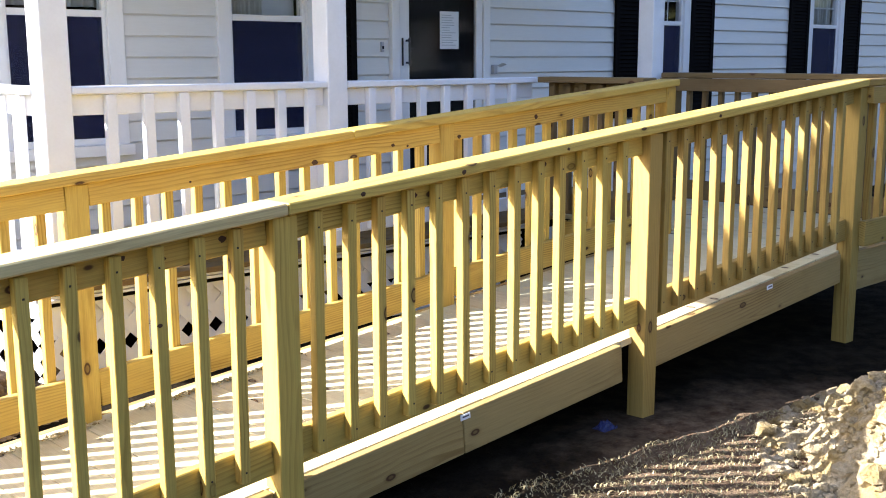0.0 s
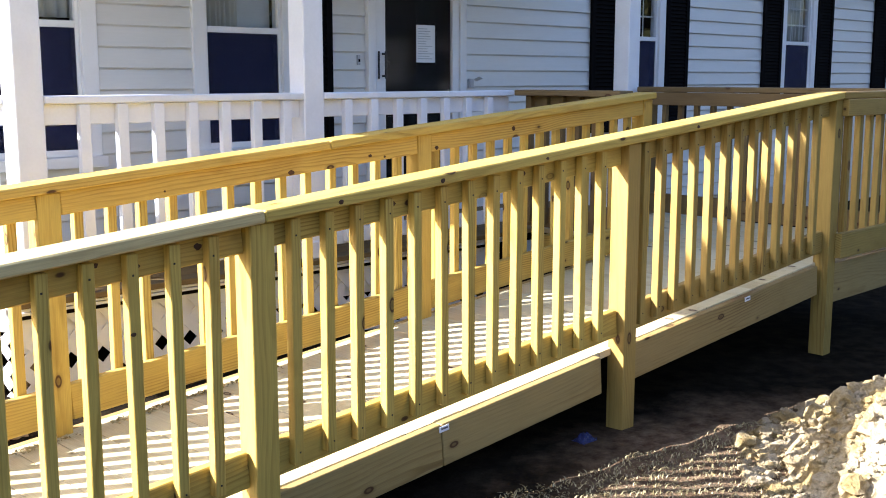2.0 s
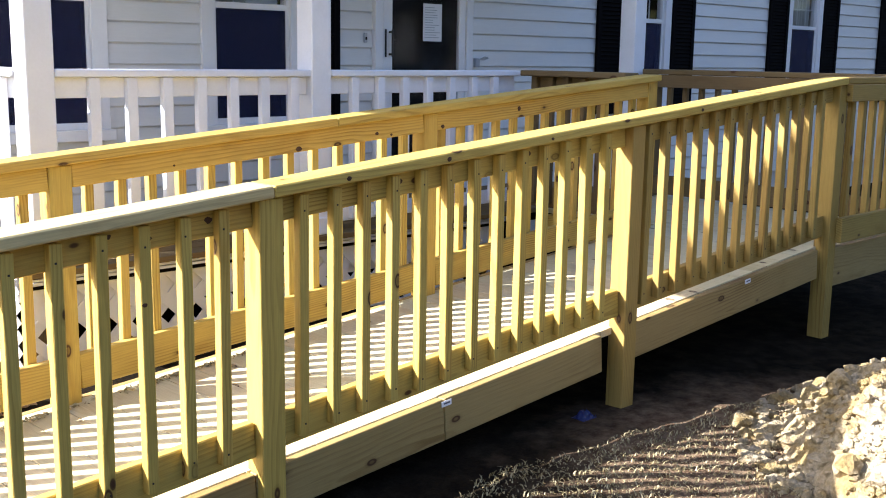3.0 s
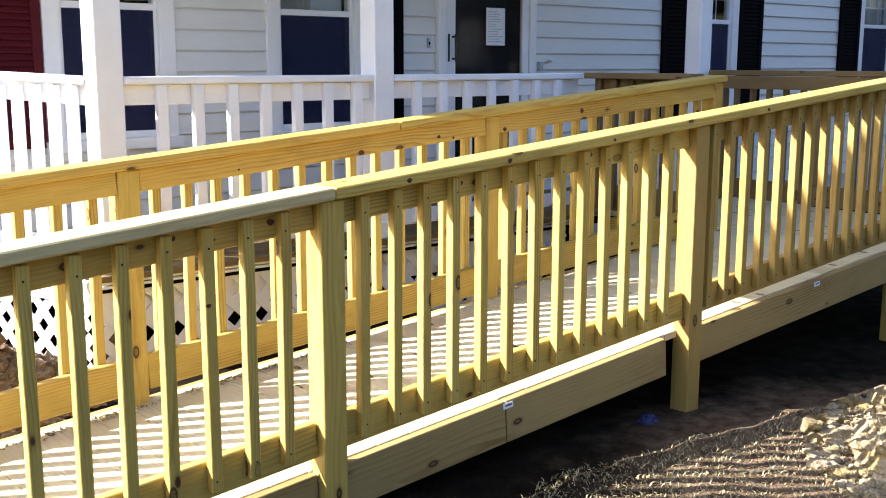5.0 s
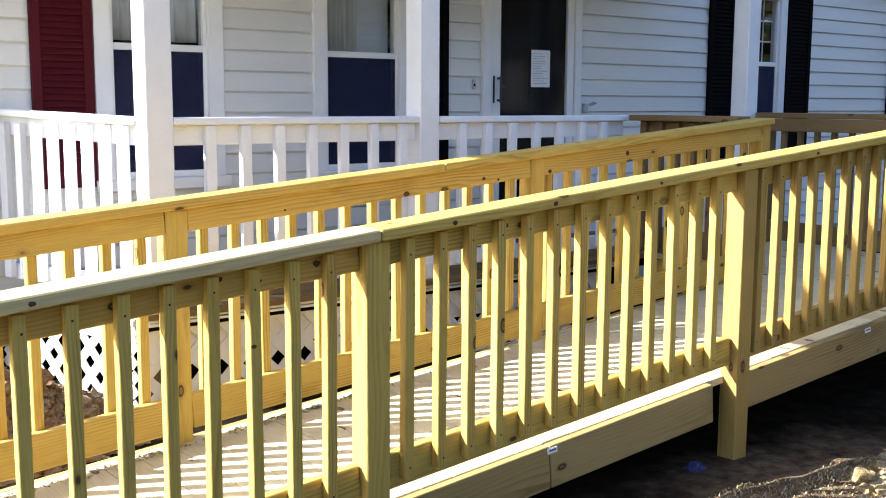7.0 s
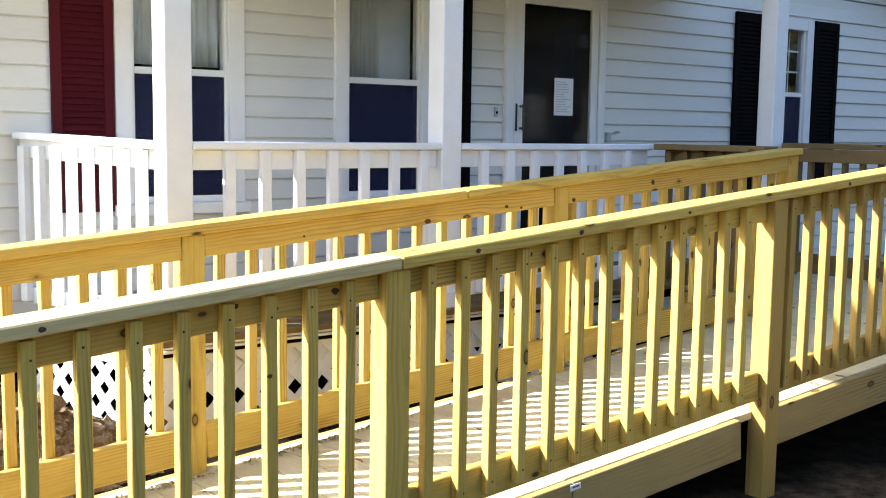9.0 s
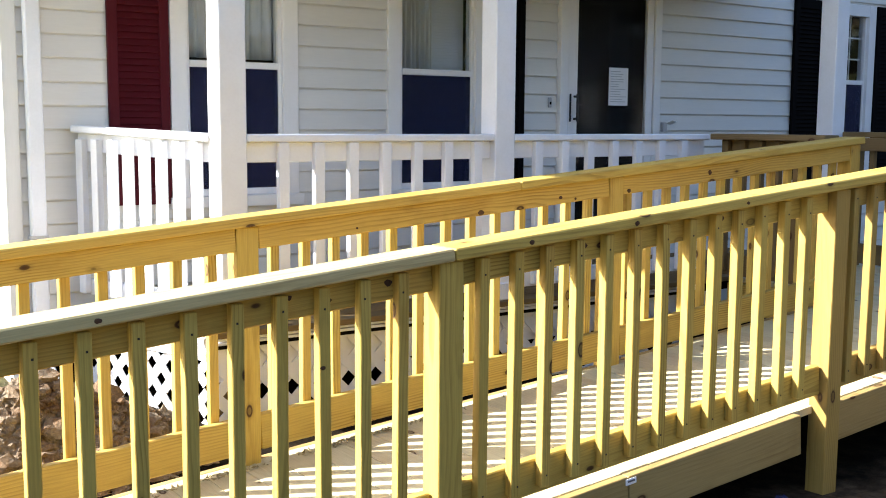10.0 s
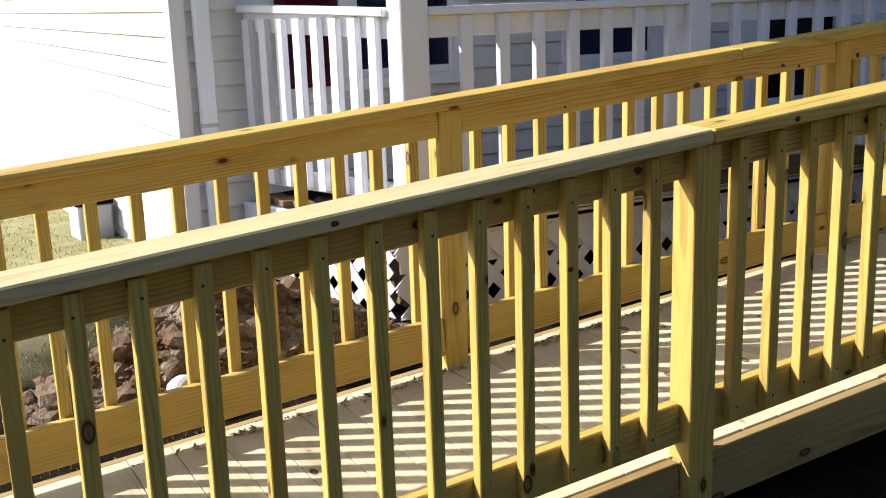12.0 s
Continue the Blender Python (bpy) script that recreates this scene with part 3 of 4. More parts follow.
def window(index, x0, x1, sash_z, muntins=False, label="white vinyl double-hung window with a dark screened lower sash"):
    z0, z1 = 1.06, 2.60
    win = thing(f"window_{index}", (x0 + x1) / 2, FACE_Y, z0, label, "window", kind="structure")
    y0, y1 = FACE_Y - 0.035, FACE_Y + 0.06
    w = 0.10
    fr = block("window_frame", (x0, y0, z0), (x0 + w, y1, z1), white_vinyl, win)
    block("frame_side", (x1 - w, y0, z0), (x1, y1, z1), white_vinyl, win)
    block("frame_head", (x0 + w, y0, z1 - w), (x1 - w, y1, z1), white_vinyl, win)
    block("window_sill", (x0 - 0.02, y0 - 0.03, z0 - 0.03), (x1 + 0.02, y1, z0 + 0.035), white_vinyl, win)
    # inner jamb step
    for a, b in ((x0 + w, x0 + w + 0.022), (x1 - w - 0.022, x1 - w)):
        block("jamb", (a, y0 + 0.025, z0 + 0.035), (b, y1, z1 - w), white_vinyl, win)
    a, b = x0 + w + 0.022, x1 - w - 0.022
    lower = block("lower_sash_rail", (a, y0 + 0.03, z0 + 0.035), (b, y0 + 0.06, z0 + 0.075), white_vinyl, win)
    block("meeting_rail", (a, y0 + 0.026, sash_z - 0.005), (b, y0 + 0.065, sash_z + 0.035), white_vinyl, win)
    for zz, nm, yy in ((z0 + 0.075, "lower_pane", 0.05), (sash_z + 0.035, "upper_pane", 0.055)):
        top = sash_z - 0.005 if nm == "lower_pane" else z1 - w
        p = block(nm, (a, y0 + yy, zz), (b, y0 + yy + 0.004, top), clear_glass, win, chamfer=0.0)
        p.visible_shadow = False
        if nm == "lower_pane":
            block("insect_screen", (a, y0 + 0.036, zz), (b, y0 + 0.0375, top), insect_screen, win, "fine dark insect screen", chamfer=0.0)
    if muntins:
        for i in (1, 2):
            x = a + (b - a) * i / 3
            block("muntin", (x - 0.007, y0 + 0.062, sash_z + 0.035), (x + 0.007, y0 + 0.068, z1 - w), white_vinyl, win)
        for i in (1, 2):
            z = sash_z + 0.035 + (z1 - w - sash_z - 0.035) * i / 3
            block("muntin", (a, y0 + 0.069, z - 0.007), (b, y0 + 0.074, z + 0.007), white_vinyl, win)
    return a, b


W = [window(1, 0.372, 1.175, 1.845), window(2, 1.818, 2.612, 1.845), window(3, 6.268, 7.02, 1.90, True), window(4, 9.278, 10.085, 1.92, True), window(5, 12.01, 12.86, 1.92, True)]


def curtain(a, b, z0, z1, label):
    """A hanging cloth with soft folds, from z0 up to the ceiling, added for the pale reflection in a sash."""
    z1 = 2.774
    bm = bmesh.new()
    n, y = 48, FACE_Y + 0.105
    rows = []
    for z in (z0, (z0 + z1) / 2, z1):
        rows.append([bm.verts.new((a + (b - a) * i / n, y + 0.022 * math.sin(i * 1.25) + 0.01 * math.sin(i * 0.37 + z), z)) for i in range(n + 1)])
    for r in range(2):
        for i in range(n):
            bm.faces.new((rows[r][i], rows[r][i + 1], rows[r + 1][i + 1], rows[r + 1][i]))
    ob = part("curtain", bm, reflection_cloth, None, smooth=True)
    sol = ob.modifiers.new("thickness", "SOLIDIFY")
    sol.thickness = 0.003
    return tagged(ob, label, "curtain")


# added cloths: their pale colour stands for brightness mirrored in the upper panes
curtain(W[0][0] - 0.05, W[0][1] + 0.05, 1.90, 2.55, "pale cloth standing for the bright reflection in the upper sash")
curtain(W[1][0] - 0.05, W[1][0] + 0.30, 1.86, 2.55, "pale cloth standing for the bright reflection in the upper sash")
curtain(W[3][0] - 0.05, W[3][1] + 0.05, 1.95, 2.55, "pale cloth standing for the bright reflection in the upper sash")


def blind(a, b, z0, z1):
    bl = thing("window_blind", (a + b) / 2, FACE_Y + 0.12, z0, "white slatted blind behind the upper sash", "blind")
    z = z0
    while z < z1:
        beam("slat", (b - a, 0.024, 0.0016), Matrix.Translation(((a + b) / 2, FACE_Y + 0.12, z)) @ Matrix.Rotation(radians(76), 4, "X"), white_paint, bl, chamfer=0.0)
        z += 0.0215
    block("bottom_bar", (a, FACE_Y + 0.108, z0 - 0.022), (b, FACE_Y + 0.132, z0 - 0.010), white_paint, bl)


blind(W[1][0] + 0.20, W[1][1] + 0.02, 1.89, 2.55)


def shutter(x0, x1, mat, label):
    sh = thing("shutter", (x0 + x1) / 2, FACE_Y - 0.02, 1.06, label, "shutter", "window shutters")
    y0, y1, z0, z1 = FACE_Y - 0.048, FACE_Y - 0.020, 1.06, 2.60
    f = 0.055
    block("stile", (x0, y0, z0), (x0 + f, y1, z1), mat, sh)
    block("stile", (x1 - f, y0, z0), (x1, y1, z1), mat, sh)
    for a, b in ((z0, z0 + 0.09), (z1 - 0.08, z1)):
        block("cross_rail", (x0 + f, y0, a), (x1 - f, y1, b), mat, sh)
    block("backing", (x0 + f, y1 - 0.006, z0 + 0.09), (x1 - f, y1 - 0.002, z1 - 0.08), mat, sh, chamfer=0.0)
    for a, b in ((z0 + 0.09, z1 - 0.08),):
        n = int((b - a) / 0.036)
        for i in range(n):
            z = a + (i + 0.5) * (b - a) / n
            beam("louvre", (x1 - x0 - 2 * f, 0.006, 0.036), Matrix.Translation(((x0 + x1) / 2, y0 + 0.014, z)) @ Matrix.Rotation(radians(-28), 4, "X"), mat, sh, chamfer=0.0)


shutter(0.016, 0.362, burgundy, "burgundy louvred plastic shutter beside a window")
for a, b in ((2.617, 2.93), (5.862, 6.262), (7.026, 7.41), (8.865, 9.272), (10.091, 10.47), (11.60, 12.004)):
    shutter(a, b, black_plastic, "black louvred plastic shutter beside a window")


def make_door():
    d = thing("door_1", 3.762, FACE_Y, 0.5, "white storm door with a full dark glass panel", "door", kind="structure")
    y0, y1 = FACE_Y - 0.05, FACE_Y + 0.08
    z0, z1 = 0.50, 2.64
    block("door_frame", (3.254, y0, z0), (3.327, y1, z1), white_vinyl, d)
    block("door_frame", (4.197, y0, z0), (4.267, y1, z1), white_vinyl, d)
    block("door_frame", (3.327, y0, z1 - 0.08), (4.197, y1, z1), white_vinyl, d)
    leaf = block("door_leaf", (3.334, y0 + 0.012, z0 + 0.02), (3.427, y0 + 0.045, z1 - 0.085), white_vinyl, d, "white aluminium stile")
    block("stile", (4.122, y0 + 0.012, z0 + 0.02), (4.190, y0 + 0.045, z1 - 0.085), white_vinyl, d)
    block("kick_panel", (3.429, y0 + 0.014, z0 + 0.02), (4.120, y0 + 0.043, z0 + 0.26), white_vinyl, d)
    block("head_rail", (3.429, y0 + 0.014, z1 - 0.17), (4.120, y0 + 0.043, z1 - 0.085), white_vinyl, d)
    p = block("pane", (3.427, y0 + 0.026, z0 + 0.26), (4.122, y0 + 0.031, z1 - 0.17), storm_glass, d, "dark reflecting storm glass", chamfer=0.0)
    p.visible_shadow = False
    block("inner_door", (3.332, FACE_Y + 0.05, z0 + 0.02), (4.192, FACE_Y + 0.09, z1 - 0.09), shaded_room, d, "inner door coloured near-black for the shade behind the glass")
    # handle: lock plate, grip and thumb latch
    block("lock_plate", (3.350, y0 - 0.002, 1.545), (3.360, y0 + 0.012, 1.745), black_metal, d, "black lock edge", chamfer=0.002)
    h = block("handle", (3.386, y0 - 0.035, 1.545), (3.404, y0 - 0.020, 1.745), black_metal, d, "black pull handle", chamfer=0.004)
    for z in (1.565, 1.725):
        block("handle_foot", (3.387, y0 - 0.021, z - 0.008), (3.403, y0 + 0.012, z + 0.008), black_metal, h)
    block("thumb_latch", (3.406, y0 - 0.030, 1.655), (3.437, y0 - 0.018, 1.672), black_metal, h)
    n = thing("notice", 3.842, y0 + 0.02, 1.667, "white printed paper notice taped to the door glass", "notice")
    sheet = block("sheet", (3.745, y0 + 0.0225, 1.667), (3.940, y0 + 0.0245, 1.946), paper_white, n, chamfer=0.0)
    rng = random.Random(3)
    for i in range(13):
        z = 1.918 - i * 0.0185
        w = rng.uniform(0.08, 0.16)
        block("text_bar", (3.762, y0 + 0.0205, z - 0.003), (3.762 + w, y0 + 0.0222, z + 0.002), grey_plastic, sheet, chamfer=0.0)
    bell = thing("doorbell", 3.179, FACE_Y - 0.02, 1.65, "small grey doorbell plate on the siding", "doorbell")
    block("plate", (3.165, FACE_Y - 0.030, 1.645), (3.194, FACE_Y - 0.016, 1.715), grey_plastic, bell)
    block("button", (3.172, FACE_Y - 0.036, 1.665), (3.187, FACE_Y - 0.030, 1.685), black_plastic, bell)
    out = thing("outdoor_outlet", 4.342, FACE_Y - 0.02, 1.47, "grey weatherproof outlet with an open white cover", "outlet")
    block("box", (4.307, FACE_Y - 0.050, 1.475), (4.350, FACE_Y - 0.016, 1.545), grey_plastic, out)
    beam("cover", (0.075, 0.006, 0.06), Matrix.Translation((4.385, FACE_Y - 0.062, 1.545)) @ Matrix.Rotation(radians(65), 4, "X") @ Matrix.Rotation(radians(20), 4, "Y"), white_vinyl, out, "white flip cover")


make_door()


def make_downspout():
    ds = thing("downspout", -0.38, FACE_Y - 0.05, 0.1, "white metal downspout beside the house corner", "downspout")
    block("pipe", (-0.425, FACE_Y - 0.085, 0.22), (-0.345, FACE_Y - 0.024, 2.69), white_paint, ds, chamfer=0.008)
    strut("elbow", (-0.385, FACE_Y - 0.055, 0.24), (-0.385, FACE_Y - 0.30, 0.10), 0.078, 0.06, white_paint, ds, chamfer=0.008)
    for z in (0.9, 2.2):
        block("strap", (-0.432, FACE_Y - 0.089, z), (-0.338, FACE_Y - 0.020, z + 0.02), zinc, ds)


make_downspout()

# ---------- porch ----------
PORCH_Z = 0.53
def make_porch():
    porch = thing("porch_floor", 2.6, 2.7, 0.03, "dark plank porch floor with a white edge", "porch", kind="structure")
    y = 2.115
    while y < FACE_Y - 0.15:
        block("floor_board", (0.12 - max(0.0, y - 2.25) * 0.36, y, PORCH_Z - 0.03), (5.05, y + 0.137, PORCH_Z), dark_pine, porch)
        y += 0.141
    block("rim_board", (0.13, 2.135, 0.483), (3.46, 2.168, 0.497), white_paint, porch)
    block("rim_board", (0.13, 2.148, 0.460), (3.46, 2.178, 0.475), white_paint, porch)
    # no board here: a black strip drawn where the edge casts shade
    block("rim_board", (0.13, 2.182, 0.434), (5.0, 2.205, 0.498), black_plastic, porch, "black strip standing for the shade under the porch edge")
    strut("rim_board", (-0.22, 3.3, 0.43), (0.13, 2.25, 0.43), 0.035, 0.12, white_paint, porch)
    for x in (0.2, 1.8, 3.4, 4.9):
        block("pier", (x + 0.03, 2.36, -0.1), (x + 0.17, 2.50, PORCH_Z - 0.035), dark_pine, porch)
    for x, lab in ((0.238, "white square porch column at the corner"), (1.870, "white square porch column between railings"), (4.90, "white square porch column beside the landing")):
        c = thing("porch_column", x, 2.228, PORCH_Z, lab, "column", "porch columns")
        block("shaft", (x - 0.07, 2.158, PORCH_Z), (x + 0.07, 2.298, 2.549), white_paint, c, chamfer=0.006)
        block("base", (x - 0.082, 2.146, PORCH_Z), (x + 0.082, 2.310, PORCH_Z + 0.10), white_paint, c, chamfer=0.006)


make_porch()


def porch_railing(a, b, step, label, first=0.09, width=0.055, rise=0.0):
    a, b = Vector((*a, 0)), Vector((*b, 0))
    way = (b - a).normalized()
    n = Vector((way.y, -way.x, 0))
    length = (b - a).length
    up = Vector((0, 0, 1))
    r = thing("porch_railing", a.x, a.y, PORCH_Z, label, "railing", "white porch railings")
    top = 1.470
    strut("cap_rail", a + up * (top + rise - 0.019) + n * 0.01, b + up * (top - 0.019) + n * 0.01, 0.11, 0.038, white_paint, r, chamfer=0.006)
    strut("top_rail", a + up * (top + rise - 0.038 - 0.05), b + up * (top - 0.038 - 0.05), 0.038, 0.098, white_paint, r, chamfer=0.004)
    strut("bottom_rail", a + up * (PORCH_Z + 0.10), b + up * (PORCH_Z + 0.10), 0.038, 0.089, white_paint, r, chamfer=0.004)
    d = first
    while d < length - 0.03:
        p = a + way * d + n * 0.039
        m = Matrix((way, n, up)).transposed().to_4x4() @ Matrix.Rotation(radians(-90), 4, "Y")
        m.translation = p + up * ((PORCH_Z + 0.07 + top - 0.04) / 2)
        beam("picket", (top - 0.04 - PORCH_Z - 0.07, 0.038, width), m, white_paint, r, chamfer=0.003)
        d += step
    return r


porch_railing((0.311, 2.222), (1.798, 2.222), 0.197, "white painted wooden porch railing with square pickets", first=0.196)
porch_railing((1.942, 2.222), (3.55, 2.222), 0.20, "white painted wooden porch railing with square pickets", first=0.183)
porch_railing((-0.145, 3.31), (0.20, 2.30), 0.132, "white sunlit porch railing returning to the house", first=0.06, rise=0.034)



def lattice(x0, y0, x1, y1, z0, z1, label, pitch=0.115, width=0.042, flip=0):
    """Diagonal crossed slats clipped to a rectangle, in a thin frame."""
    a, b = Vector((x0, y0, 0)), Vector((x1, y1, 0))
    way = (b - a).normalized()
    n = Vector((way.y, -way.x, 0))
    L, H = (b - a).length, z1 - z0
    pan = thing("lattice_panel", (x0 + x1) / 2, (y0 + y1) / 2, z0, label, "lattice", "porch lattice panels")
    q = math.sqrt(0.5)
    for s, off in ((1, 0.0), (-1, 0.007)):
        k = -H if s > 0 else 0.0
        k += flip * pitch * 0.5 if s > 0 else 0.0
        while k < (L if s > 0 else L + H):
            # slat runs at 45 degrees: u = k + s * v, v from 0 to H
            v0, v1 = 0.0, H
            if s > 0:
                v0, v1 = max(0.0, -k), min(H, L - k)
            else:
                v0, v1 = max(0.0, k - L), min(H, k)
            if v1 - v0 > 0.03:
                A = a + way * (k + s * v0) + Vector((0, 0, z0 + v0)) + n * off
                B = a + way * (k + s * v1) + Vector((0, 0, z0 + v1)) + n * off
                ux = (B - A).normalized()
                uz = n.cross(ux)
                m = Matrix((ux, n, uz)).transposed().to_4x4()
                m.translation = (A + B) / 2
                beam("slat", (round((B - A).length, 3), 0.006, width), m, white_vinyl, pan, chamfer=0.0)
            k += pitch
    for z in (z0, z1):
        strut("frame_strip", a + Vector((0, 0, z)) + n * 0.014, b + Vector((0, 0, z)) + n * 0.014, 0.006, 0.03, white_vinyl, pan, chamfer=0.0)


lattice(0.135, 2.215, 3.45, 2.215, 0.04, 0.43, "white plastic lattice skirting under the porch front", pitch=0.165, width=0.056, flip=1)
tagged(block("backing_sheet", (0.15, 2.228, 0.262), (3.45, 2.232, 0.43), white_vinyl, None, chamfer=0.0), "white plastic sheet closing the upper part of the porch lattice", "backing sheet", kind="structure")
lattice(-0.19, 3.30, 0.12, 2.25, 0.0, 0.47, "sunlit white plastic lattice skirting under the porch side", pitch=0.15, width=0.052)


# ---------- soil heaps, clods and grass ----------
def loose_mesh(name, spots, sizes, seed, flat=0.75):
    """Angular clods at the given spots, all in one mesh."""
    bm = bmesh.new()
    bmesh.ops.create_icosphere(bm, subdivisions=2, radius=1.0)
    base = np.array([v.co[:] for v in bm.verts])
    tris = np.array([[v.index for v in f.verts] for f in bm.faces])
    bm.free()
    rng = np.random.RandomState(seed)
    n = len(spots)
    r = rng.uniform(sizes[0], sizes[1], n) ** 1.0
    r *= np.where(rng.rand(n) < 0.07, 2.3, 1.0) * rng.uniform(0.5, 1.0, n)
    lump = np.stack([base @ rng.normal(0, 1, 3) for _ in range(n)])
    lump2 = np.stack([np.sin(base @ rng.normal(0, 3.5, 3)) for _ in range(n)])
    k = 1 + 0.20 * lump + 0.17 * lump2 + rng.normal(0, 0.16, (n, len(base)))
    co = base[None] * k[:, :, None] * r[:, None, None] * np.array([1, 1, flat]) + np.array(spots)[:, None, :]
    faces = (tris[None] + (np.arange(n) * len(base))[:, None, None]).reshape(-1, 3)
    me = bpy.data.meshes.new(name)
    me.from_pydata(co.reshape(-1, 3).tolist(), [], faces.tolist())
    return me


def heap(name, cx, cy, rx, ry, height, mat, label, seed, turn=0.0, count=420, sizes=(0.012, 0.04), rough=0.05, steep=0.85):
    rng = random.Random(seed)
    h = thing(name, cx, cy, GROUND, label, "soil heap")
    c, s = math.cos(turn), math.sin(turn)
    def top(u, v):
        d = math.hypot(u, v)
        base = max(0.0, 1 - d) ** steep
        x, y = u * rx, v * ry
        return height * base + rough * base ** 0.4 * (noise.noise((x * 5, y * 5, seed)) + 0.6 * noise.noise((x * 13, y * 13, seed + 4)) + 0.35 * noise.noise((x * 30, y * 30, seed + 9)))
    bm = bmesh.new()
    n = 110
    grid = []
    for j in range(n + 1):
        row = []
        for i in range(n + 1):
            u, v = 2.2 * i / n - 1.1, 2.2 * j / n - 1.1
            x, y = u * rx, v * ry
            z = top(u, v) - (0.05 if math.hypot(u, v) >= 1 else 0.0)
            row.append(bm.verts.new((c * x - s * y, s * x + c * y, z)))
        grid.append(row)
    for j in range(n):
        for i in range(n):
            bm.faces.new((grid[j][i], grid[j][i + 1], grid[j + 1][i + 1], grid[j + 1][i]))
    part("heap_body", bm, mat, h, smooth=False)
    spots = []
    for _ in range(count):
        a, d = rng.uniform(0, 2 * math.pi), math.sqrt(rng.random()) * 1.15
        u, v = d * math.cos(a), d * math.sin(a)
        x, y = u * rx, v * ry
        spots.append((c * x - s * y, s * x + c * y, max(0.0, top(u, v)) + 0.001))
    me = loose_mesh("loose_soil", spots, sizes, seed)
    me.materials.append(mat)
    tagged(attach(new("loose_soil", me), h, WORLD_OF[h]), kind="stuff")
    return h


heap("soil_heap", 2.55, -1.62, 1.08, 1.08, 0.64, clay, "sunlit yellow clay heap of dug soil beside the ramp", 3, radians(8), 5200, (0.005, 0.03), 0.11, 0.74)
heap("soil_heap", -0.72, 2.05, 0.75, 0.42, 0.42, brown_clay, "brown clay heap of dug soil between ramp and porch", 8, 0.0, 3500, (0.008, 0.034), 0.07)


def grass(name, count, area, height, mat, label, seed, keep=lambda x, y: True, flat=0.5):
    """Blades as narrow bent triangles."""
    rng = random.Random(seed)
    verts, faces = [], []
    for _ in range(count):
        x, y = rng.uniform(area[0], area[1]), rng.uniform(area[2], area[3])
        if not keep(x, y):
            continue
        z = ground_height(x, y) - 0.004
        h, a = height * rng.uniform(0.4, 1.2), rng.uniform(0, 2 * math.pi)
        lean = rng.uniform(0.1, 1.0) * flat * 2
        w = 0.0022 + 0.0012 * rng.random()
        dx, dy = math.cos(a), math.sin(a)
        k = len(verts)
        verts += [(x - dy * w, y + dx * w, z), (x + dy * w, y - dx * w, z),
                  (x + dx * h * lean * 0.4 + dy * w * 0.7, y + dy * h * lean * 0.4 - dx * w * 0.7, z + h * 0.6), (x + dx * h * lean * 0.4 - dy * w * 0.7, y + dy * h * lean * 0.4 + dx * w * 0.7, z + h * 0.6),
                  (x + dx * h * lean, y + dy * h * lean, z + h * (1.0 - 0.35 * flat))]
        faces += [(k, k + 1, k + 2, k + 3), (k + 3, k + 2, k + 4)]
    me = bpy.data.meshes.new(name)
    me.from_pydata(verts, [], faces)
    me.materials.append(mat)
    return tagged(new(name, me), label, "grass", kind="stuff")


# blades end along the ramp's shadow line, leaving the shaded soil bare and black
def patchy(x, y):
    return ((x - 1.95) / 1.45) ** 2 + ((y + 0.62) / 0.75) ** 2 < 1 + 0.7 * noise.noise((x * 2.3, y * 2.3, 7.0)) and y < -0.03 - 0.14 * x + 0.05 * noise.noise((x * 3, y * 3, 1.0)) and noise.noise((x * 1.7, y * 1.7, 5.0)) > -0.5


grass("dry_grass", 17000, (0.5, 3.6, -1.3, -0.02), 0.022, straw, "short dry straw-coloured grass on the bare soil", 1, patchy, 0.8)
grass("green_grass", 14000, (-5.5, -0.6, 1.3, 9.0), 0.028, green_blade, "green and yellowed lawn beside the house", 2)


# ---------- beside and behind ----------
def utility_box():
    u = thing("utility_box", -0.66, 5.3, 0.05, "small grey utility box with a dark lid at the house end", "utility box")
    block("body", (-0.78, 5.15, -0.05), (-0.56, 5.55, 0.24), grey_plastic, u, chamfer=0.01)
    block("lid", (-0.80, 5.13, 0.24), (-0.55, 5.57, 0.275), black_plastic, u, "dark lid", chamfer=0.006)


utility_box()
bark = painted("bark", (0.11, 0.085, 0.06), 0.9, (0.5, 0.5, 0.5), 0.7, 5.0, (3, 3, 0.5))
leaf_mat = blade_material("leaves", (0.035, 0.05, 0.015), (0.10, 0.085, 0.03))


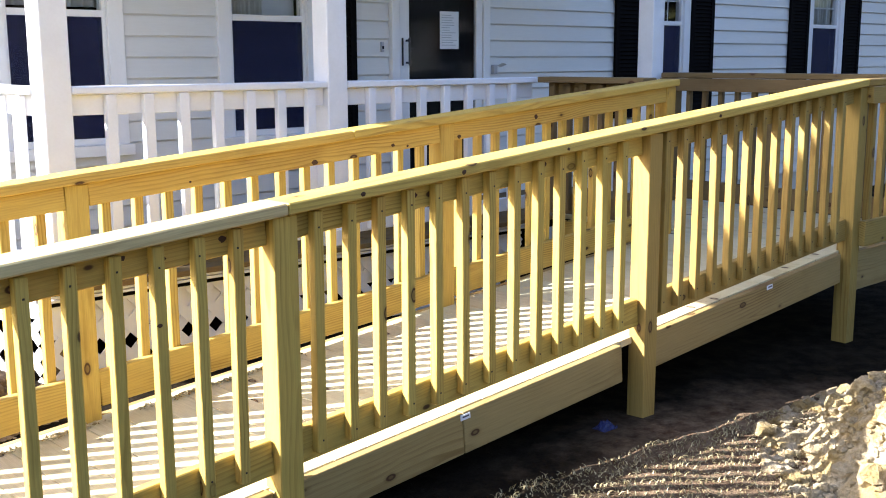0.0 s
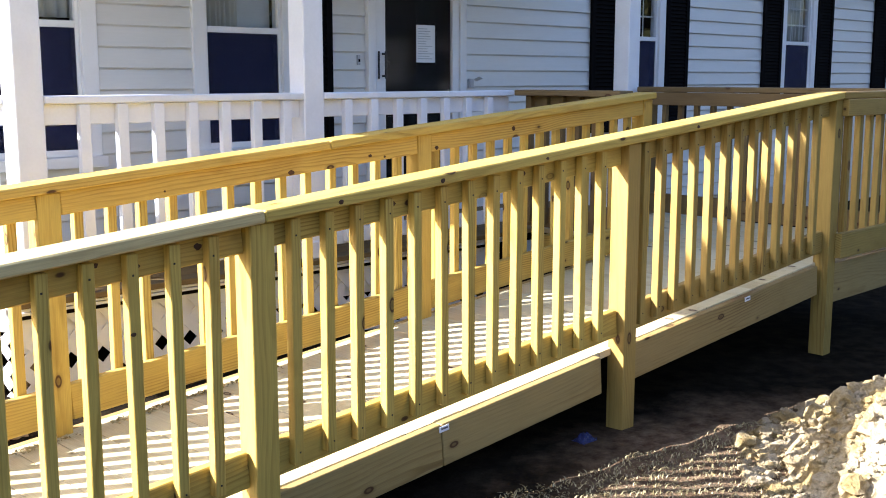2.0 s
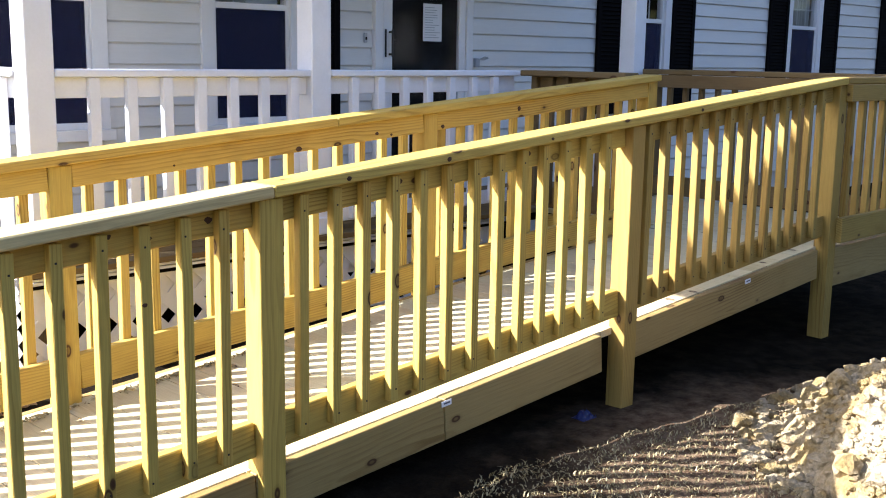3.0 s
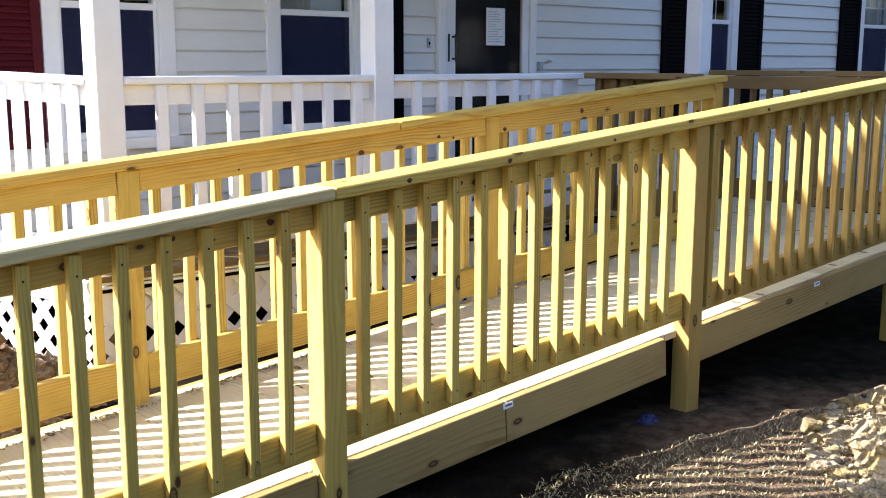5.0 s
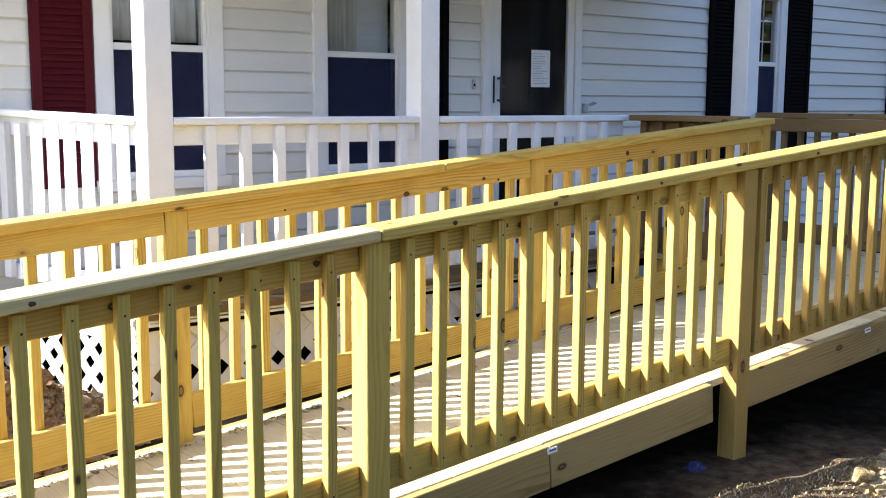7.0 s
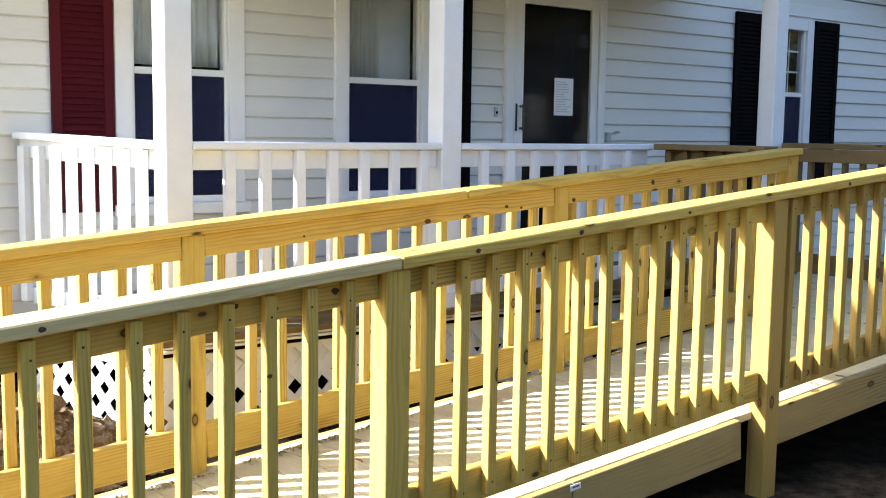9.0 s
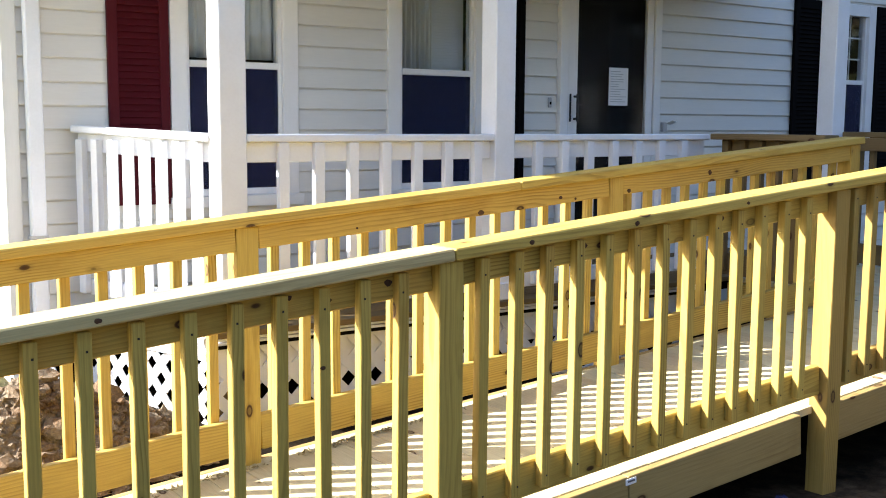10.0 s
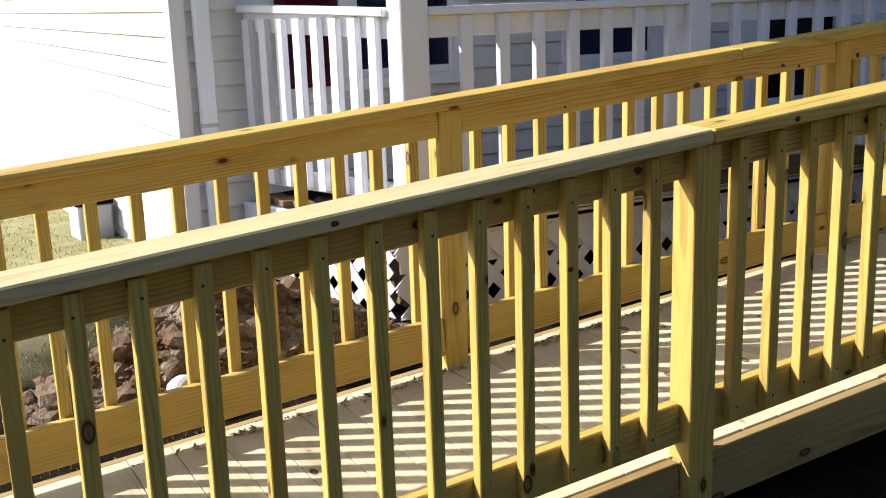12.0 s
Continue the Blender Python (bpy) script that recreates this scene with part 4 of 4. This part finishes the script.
def make_tree(x, y, height, seed):
    rng = random.Random(seed)
    t = thing("tree", x, y, -0.05, "tall bare-limbed tree with thin brownish foliage", "tree", "trees across the yard")
    bm = bmesh.new()
    def limb(a, b, ra, rb):
        d = (b - a)
        rot = d.to_track_quat("Z", "Y").to_matrix().to_4x4()
        r = bmesh.ops.create_cone(bm, cap_ends=True, segments=8, radius1=ra, radius2=rb, depth=d.length)
        bmesh.ops.transform(bm, matrix=Matrix.Translation((a + b) / 2) @ rot, verts=r["verts"])
    tips = []
    limb(Vector((0, 0, 0)), Vector((0, 0, height * 0.6)), 0.22, 0.12)
    for i in range(11):
        a = rng.uniform(0, 6.28)
        z = height * rng.uniform(0.25, 0.6)
        base = Vector((0, 0, z))
        tip = base + Vector((math.cos(a), math.sin(a), rng.uniform(0.5, 1.3))) * height * rng.uniform(0.2, 0.32)
        limb(base, tip, 0.07, 0.025)
        tips += [tip, base.lerp(tip, 0.7)]
    part("trunk", bm, bark, t)
    verts, faces = [], []
    for tip in tips:
        for _ in range(150):
            c = tip + Vector((rng.gauss(0, 1), rng.gauss(0, 1), rng.gauss(0, 0.8))) * height * 0.075
            n = Vector((rng.gauss(0, 1), rng.gauss(0, 1), rng.gauss(0, 1))).normalized()
            u = n.orthogonal().normalized() * 0.10
            v = n.cross(u)
            k = len(verts)
            verts += [tuple(c - u), tuple(c - v * 0.6), tuple(c + u), tuple(c + v * 0.6)]
            faces.append((k, k + 1, k + 2, k + 3))
    me = bpy.data.meshes.new("crown")
    me.from_pydata(verts, [], faces)
    me.materials.append(leaf_mat)
    attach(new("crown", me), t, WORLD_OF[t])
    return t


first_tree = make_tree(9.0, -17.0, 11.0, 4)
for i, (x, y, k) in enumerate(((-6, -18, 1.0), (4, -21, 0.9), (15, -18, 1.2), (20, -14, 1.0), (27, -9, 1.0), (33, -16, 1.2))):
    copy_thing(first_tree, Matrix.Translation((x, y, -0.05)) @ Matrix.Rotation(i * 1.9, 4, "Z") @ Matrix.Diagonal((k, k, k, 1)))


# added out of view, to give the door glass a white shape to mirror
def garden_shed():
    h = thing("garden_shed", 27.3, -22.0, -0.05, "unseen white building with a dark roof, added across the yard for the door's reflection", "shed")
    bm = bmesh.new()
    wall_blocks(bm, -1.3, 1.3, -1.6, 1.6, 0, 3.4, [])
    part("wall", bm, siding_white, h)
    bm = bmesh.new()
    e = [[bm.verts.new((x, y, z)) for x, z in ((-1.6, 3.3), (1.6, 3.3), (0, 4.5))] for y in (-1.8, 1.8)]
    for i in range(3):
        bm.faces.new((e[0][i], e[0][(i + 1) % 3], e[1][(i + 1) % 3], e[1][i]))
    bm.faces.new(e[0][::-1])
    bm.faces.new(e[1])
    bmesh.ops.recalc_face_normals(bm, faces=bm.faces)
    part("roof", bm, shingle, h)
    block("window", (26.9, -20.39, 1.6), (27.6, -20.33, 2.6), black_plastic, h)


garden_shed()


def far_woods():
    """Dark woodland edge beyond the yard."""
    rng = random.Random(12)
    verts, faces = [], []
    for _ in range(16000):
        a = rng.uniform(math.radians(-175), math.radians(12))
        r = rng.uniform(34, 42)
        top = (9.5 if -1.15 < a < -0.1 else 4.5) + 2.5 * noise.noise((a * 9, 0.3, 2.0)) + 1.5 * noise.noise((a * 40, 0.3, 7.0))
        c = Vector((5 + r * math.cos(a), r * math.sin(a), rng.uniform(-0.2, top)))
        n = Vector((rng.gauss(0, 1), rng.gauss(0, 1), rng.gauss(0, 1))).normalized()
        u = n.orthogonal().normalized() * rng.uniform(0.35, 0.7)
        v = n.cross(u)
        k = len(verts)
        verts += [tuple(c - u), tuple(c - v * 0.7), tuple(c + u), tuple(c + v * 0.7)]
        faces.append((k, k + 1, k + 2, k + 3))
    me = bpy.data.meshes.new("far_woods")
    me.from_pydata(verts, [], faces)
    me.materials.append(leaf_mat)
    return tagged(new("far_woods", me), "dark woodland edge beyond the yard", "woods", kind="stuff")


far_woods()



def crumpled(name, x, y, z, rx, ry, h, mat, label, category, seed):
    """A low crumpled sheet of plastic."""
    bm = bmesh.new()
    n = 26
    g = []
    for j in range(n + 1):
        row = []
        for i in range(n + 1):
            u, v = 2 * i / n - 1, 2 * j / n - 1
            d = math.hypot(u, v)
            k = h * max(0.0, 1 - d * d) * (0.7 + 0.6 * noise.noise((u * 3, v * 3, seed))) + 0.02 * noise.noise((u * 7, v * 7, seed + 2))
            w = 1 + 0.25 * noise.noise((u * 1.5, v * 1.5, seed + 5))
            row.append(bm.verts.new((u * rx * w, v * ry * w, max(k, 0.002))))
        g.append(row)
    for j in range(n):
        for i in range(n):
            bm.faces.new((g[j][i], g[j][i + 1], g[j + 1][i + 1], g[j + 1][i]))
    ob = part(name, bm, mat, None, m=Matrix.Translation((x, y, z)), smooth=True)
    sol = ob.modifiers.new("thickness", "SOLIDIFY")
    sol.thickness = 0.002
    return tagged(ob, label, category)


crumpled("tarp", 0.22, 2.85, PORCH_Z + 0.001, 0.26, 0.34, 0.085, black_plastic, "crumpled black plastic sheet on the porch floor", "tarp", 3)
crumpled("plastic_bag", 1.61, 0.01, ground_height(1.61, 0.01), 0.045, 0.035, 0.035, blue_plastic, "small crumpled blue plastic bag on the soil", "bag", 9)
stone = bmesh.new()
bmesh.ops.create_icosphere(stone, subdivisions=3, radius=0.07)
for v in stone.verts:
    v.co *= 1 + 0.3 * noise.noise(v.co * 14)
    v.co.z *= 0.7
tagged(part("stone", stone, stone_pale, None, m=Matrix.Translation((-1.02, 1.66, ground_height(-1.02, 1.66) + 0.10))), "pale stone lying on the brown soil heap", "stone")


def leaf_litter():
    """Curled dry leaves and shavings swept against the foot of the far railing."""
    rng = random.Random(21)
    verts, faces = [], []
    for _ in range(420):
        x = rng.choice((-0.95, -0.35, 0.15, 0.55)) + rng.gauss(0, 0.16)
        y = 1.085 - abs(rng.gauss(0, 0.022))
        z = deck_z(x) + 0.003
        a, r = rng.uniform(0, 6.28), rng.uniform(0.006, 0.017)
        ux, uy = math.cos(a) * r, math.sin(a) * r
        w = rng.uniform(0.3, 0.6)
        k = len(verts)
        verts += [(x - ux, y - uy, z + rng.uniform(0, 0.012)), (x + uy * w, y - ux * w, z), (x + ux, y + uy, z + rng.uniform(0, 0.014)), (x - uy * w, y + ux * w, z + rng.uniform(0, 0.006))]
        faces.append((k, k + 1, k + 2, k + 3))
    me = bpy.data.meshes.new("leaf_litter")
    me.from_pydata(verts, [], faces)
    me.materials.append(straw)
    return tagged(new("leaf_litter", me), "dry leaves and shavings at the foot of the railing", "leaf litter", kind="stuff")


leaf_litter()
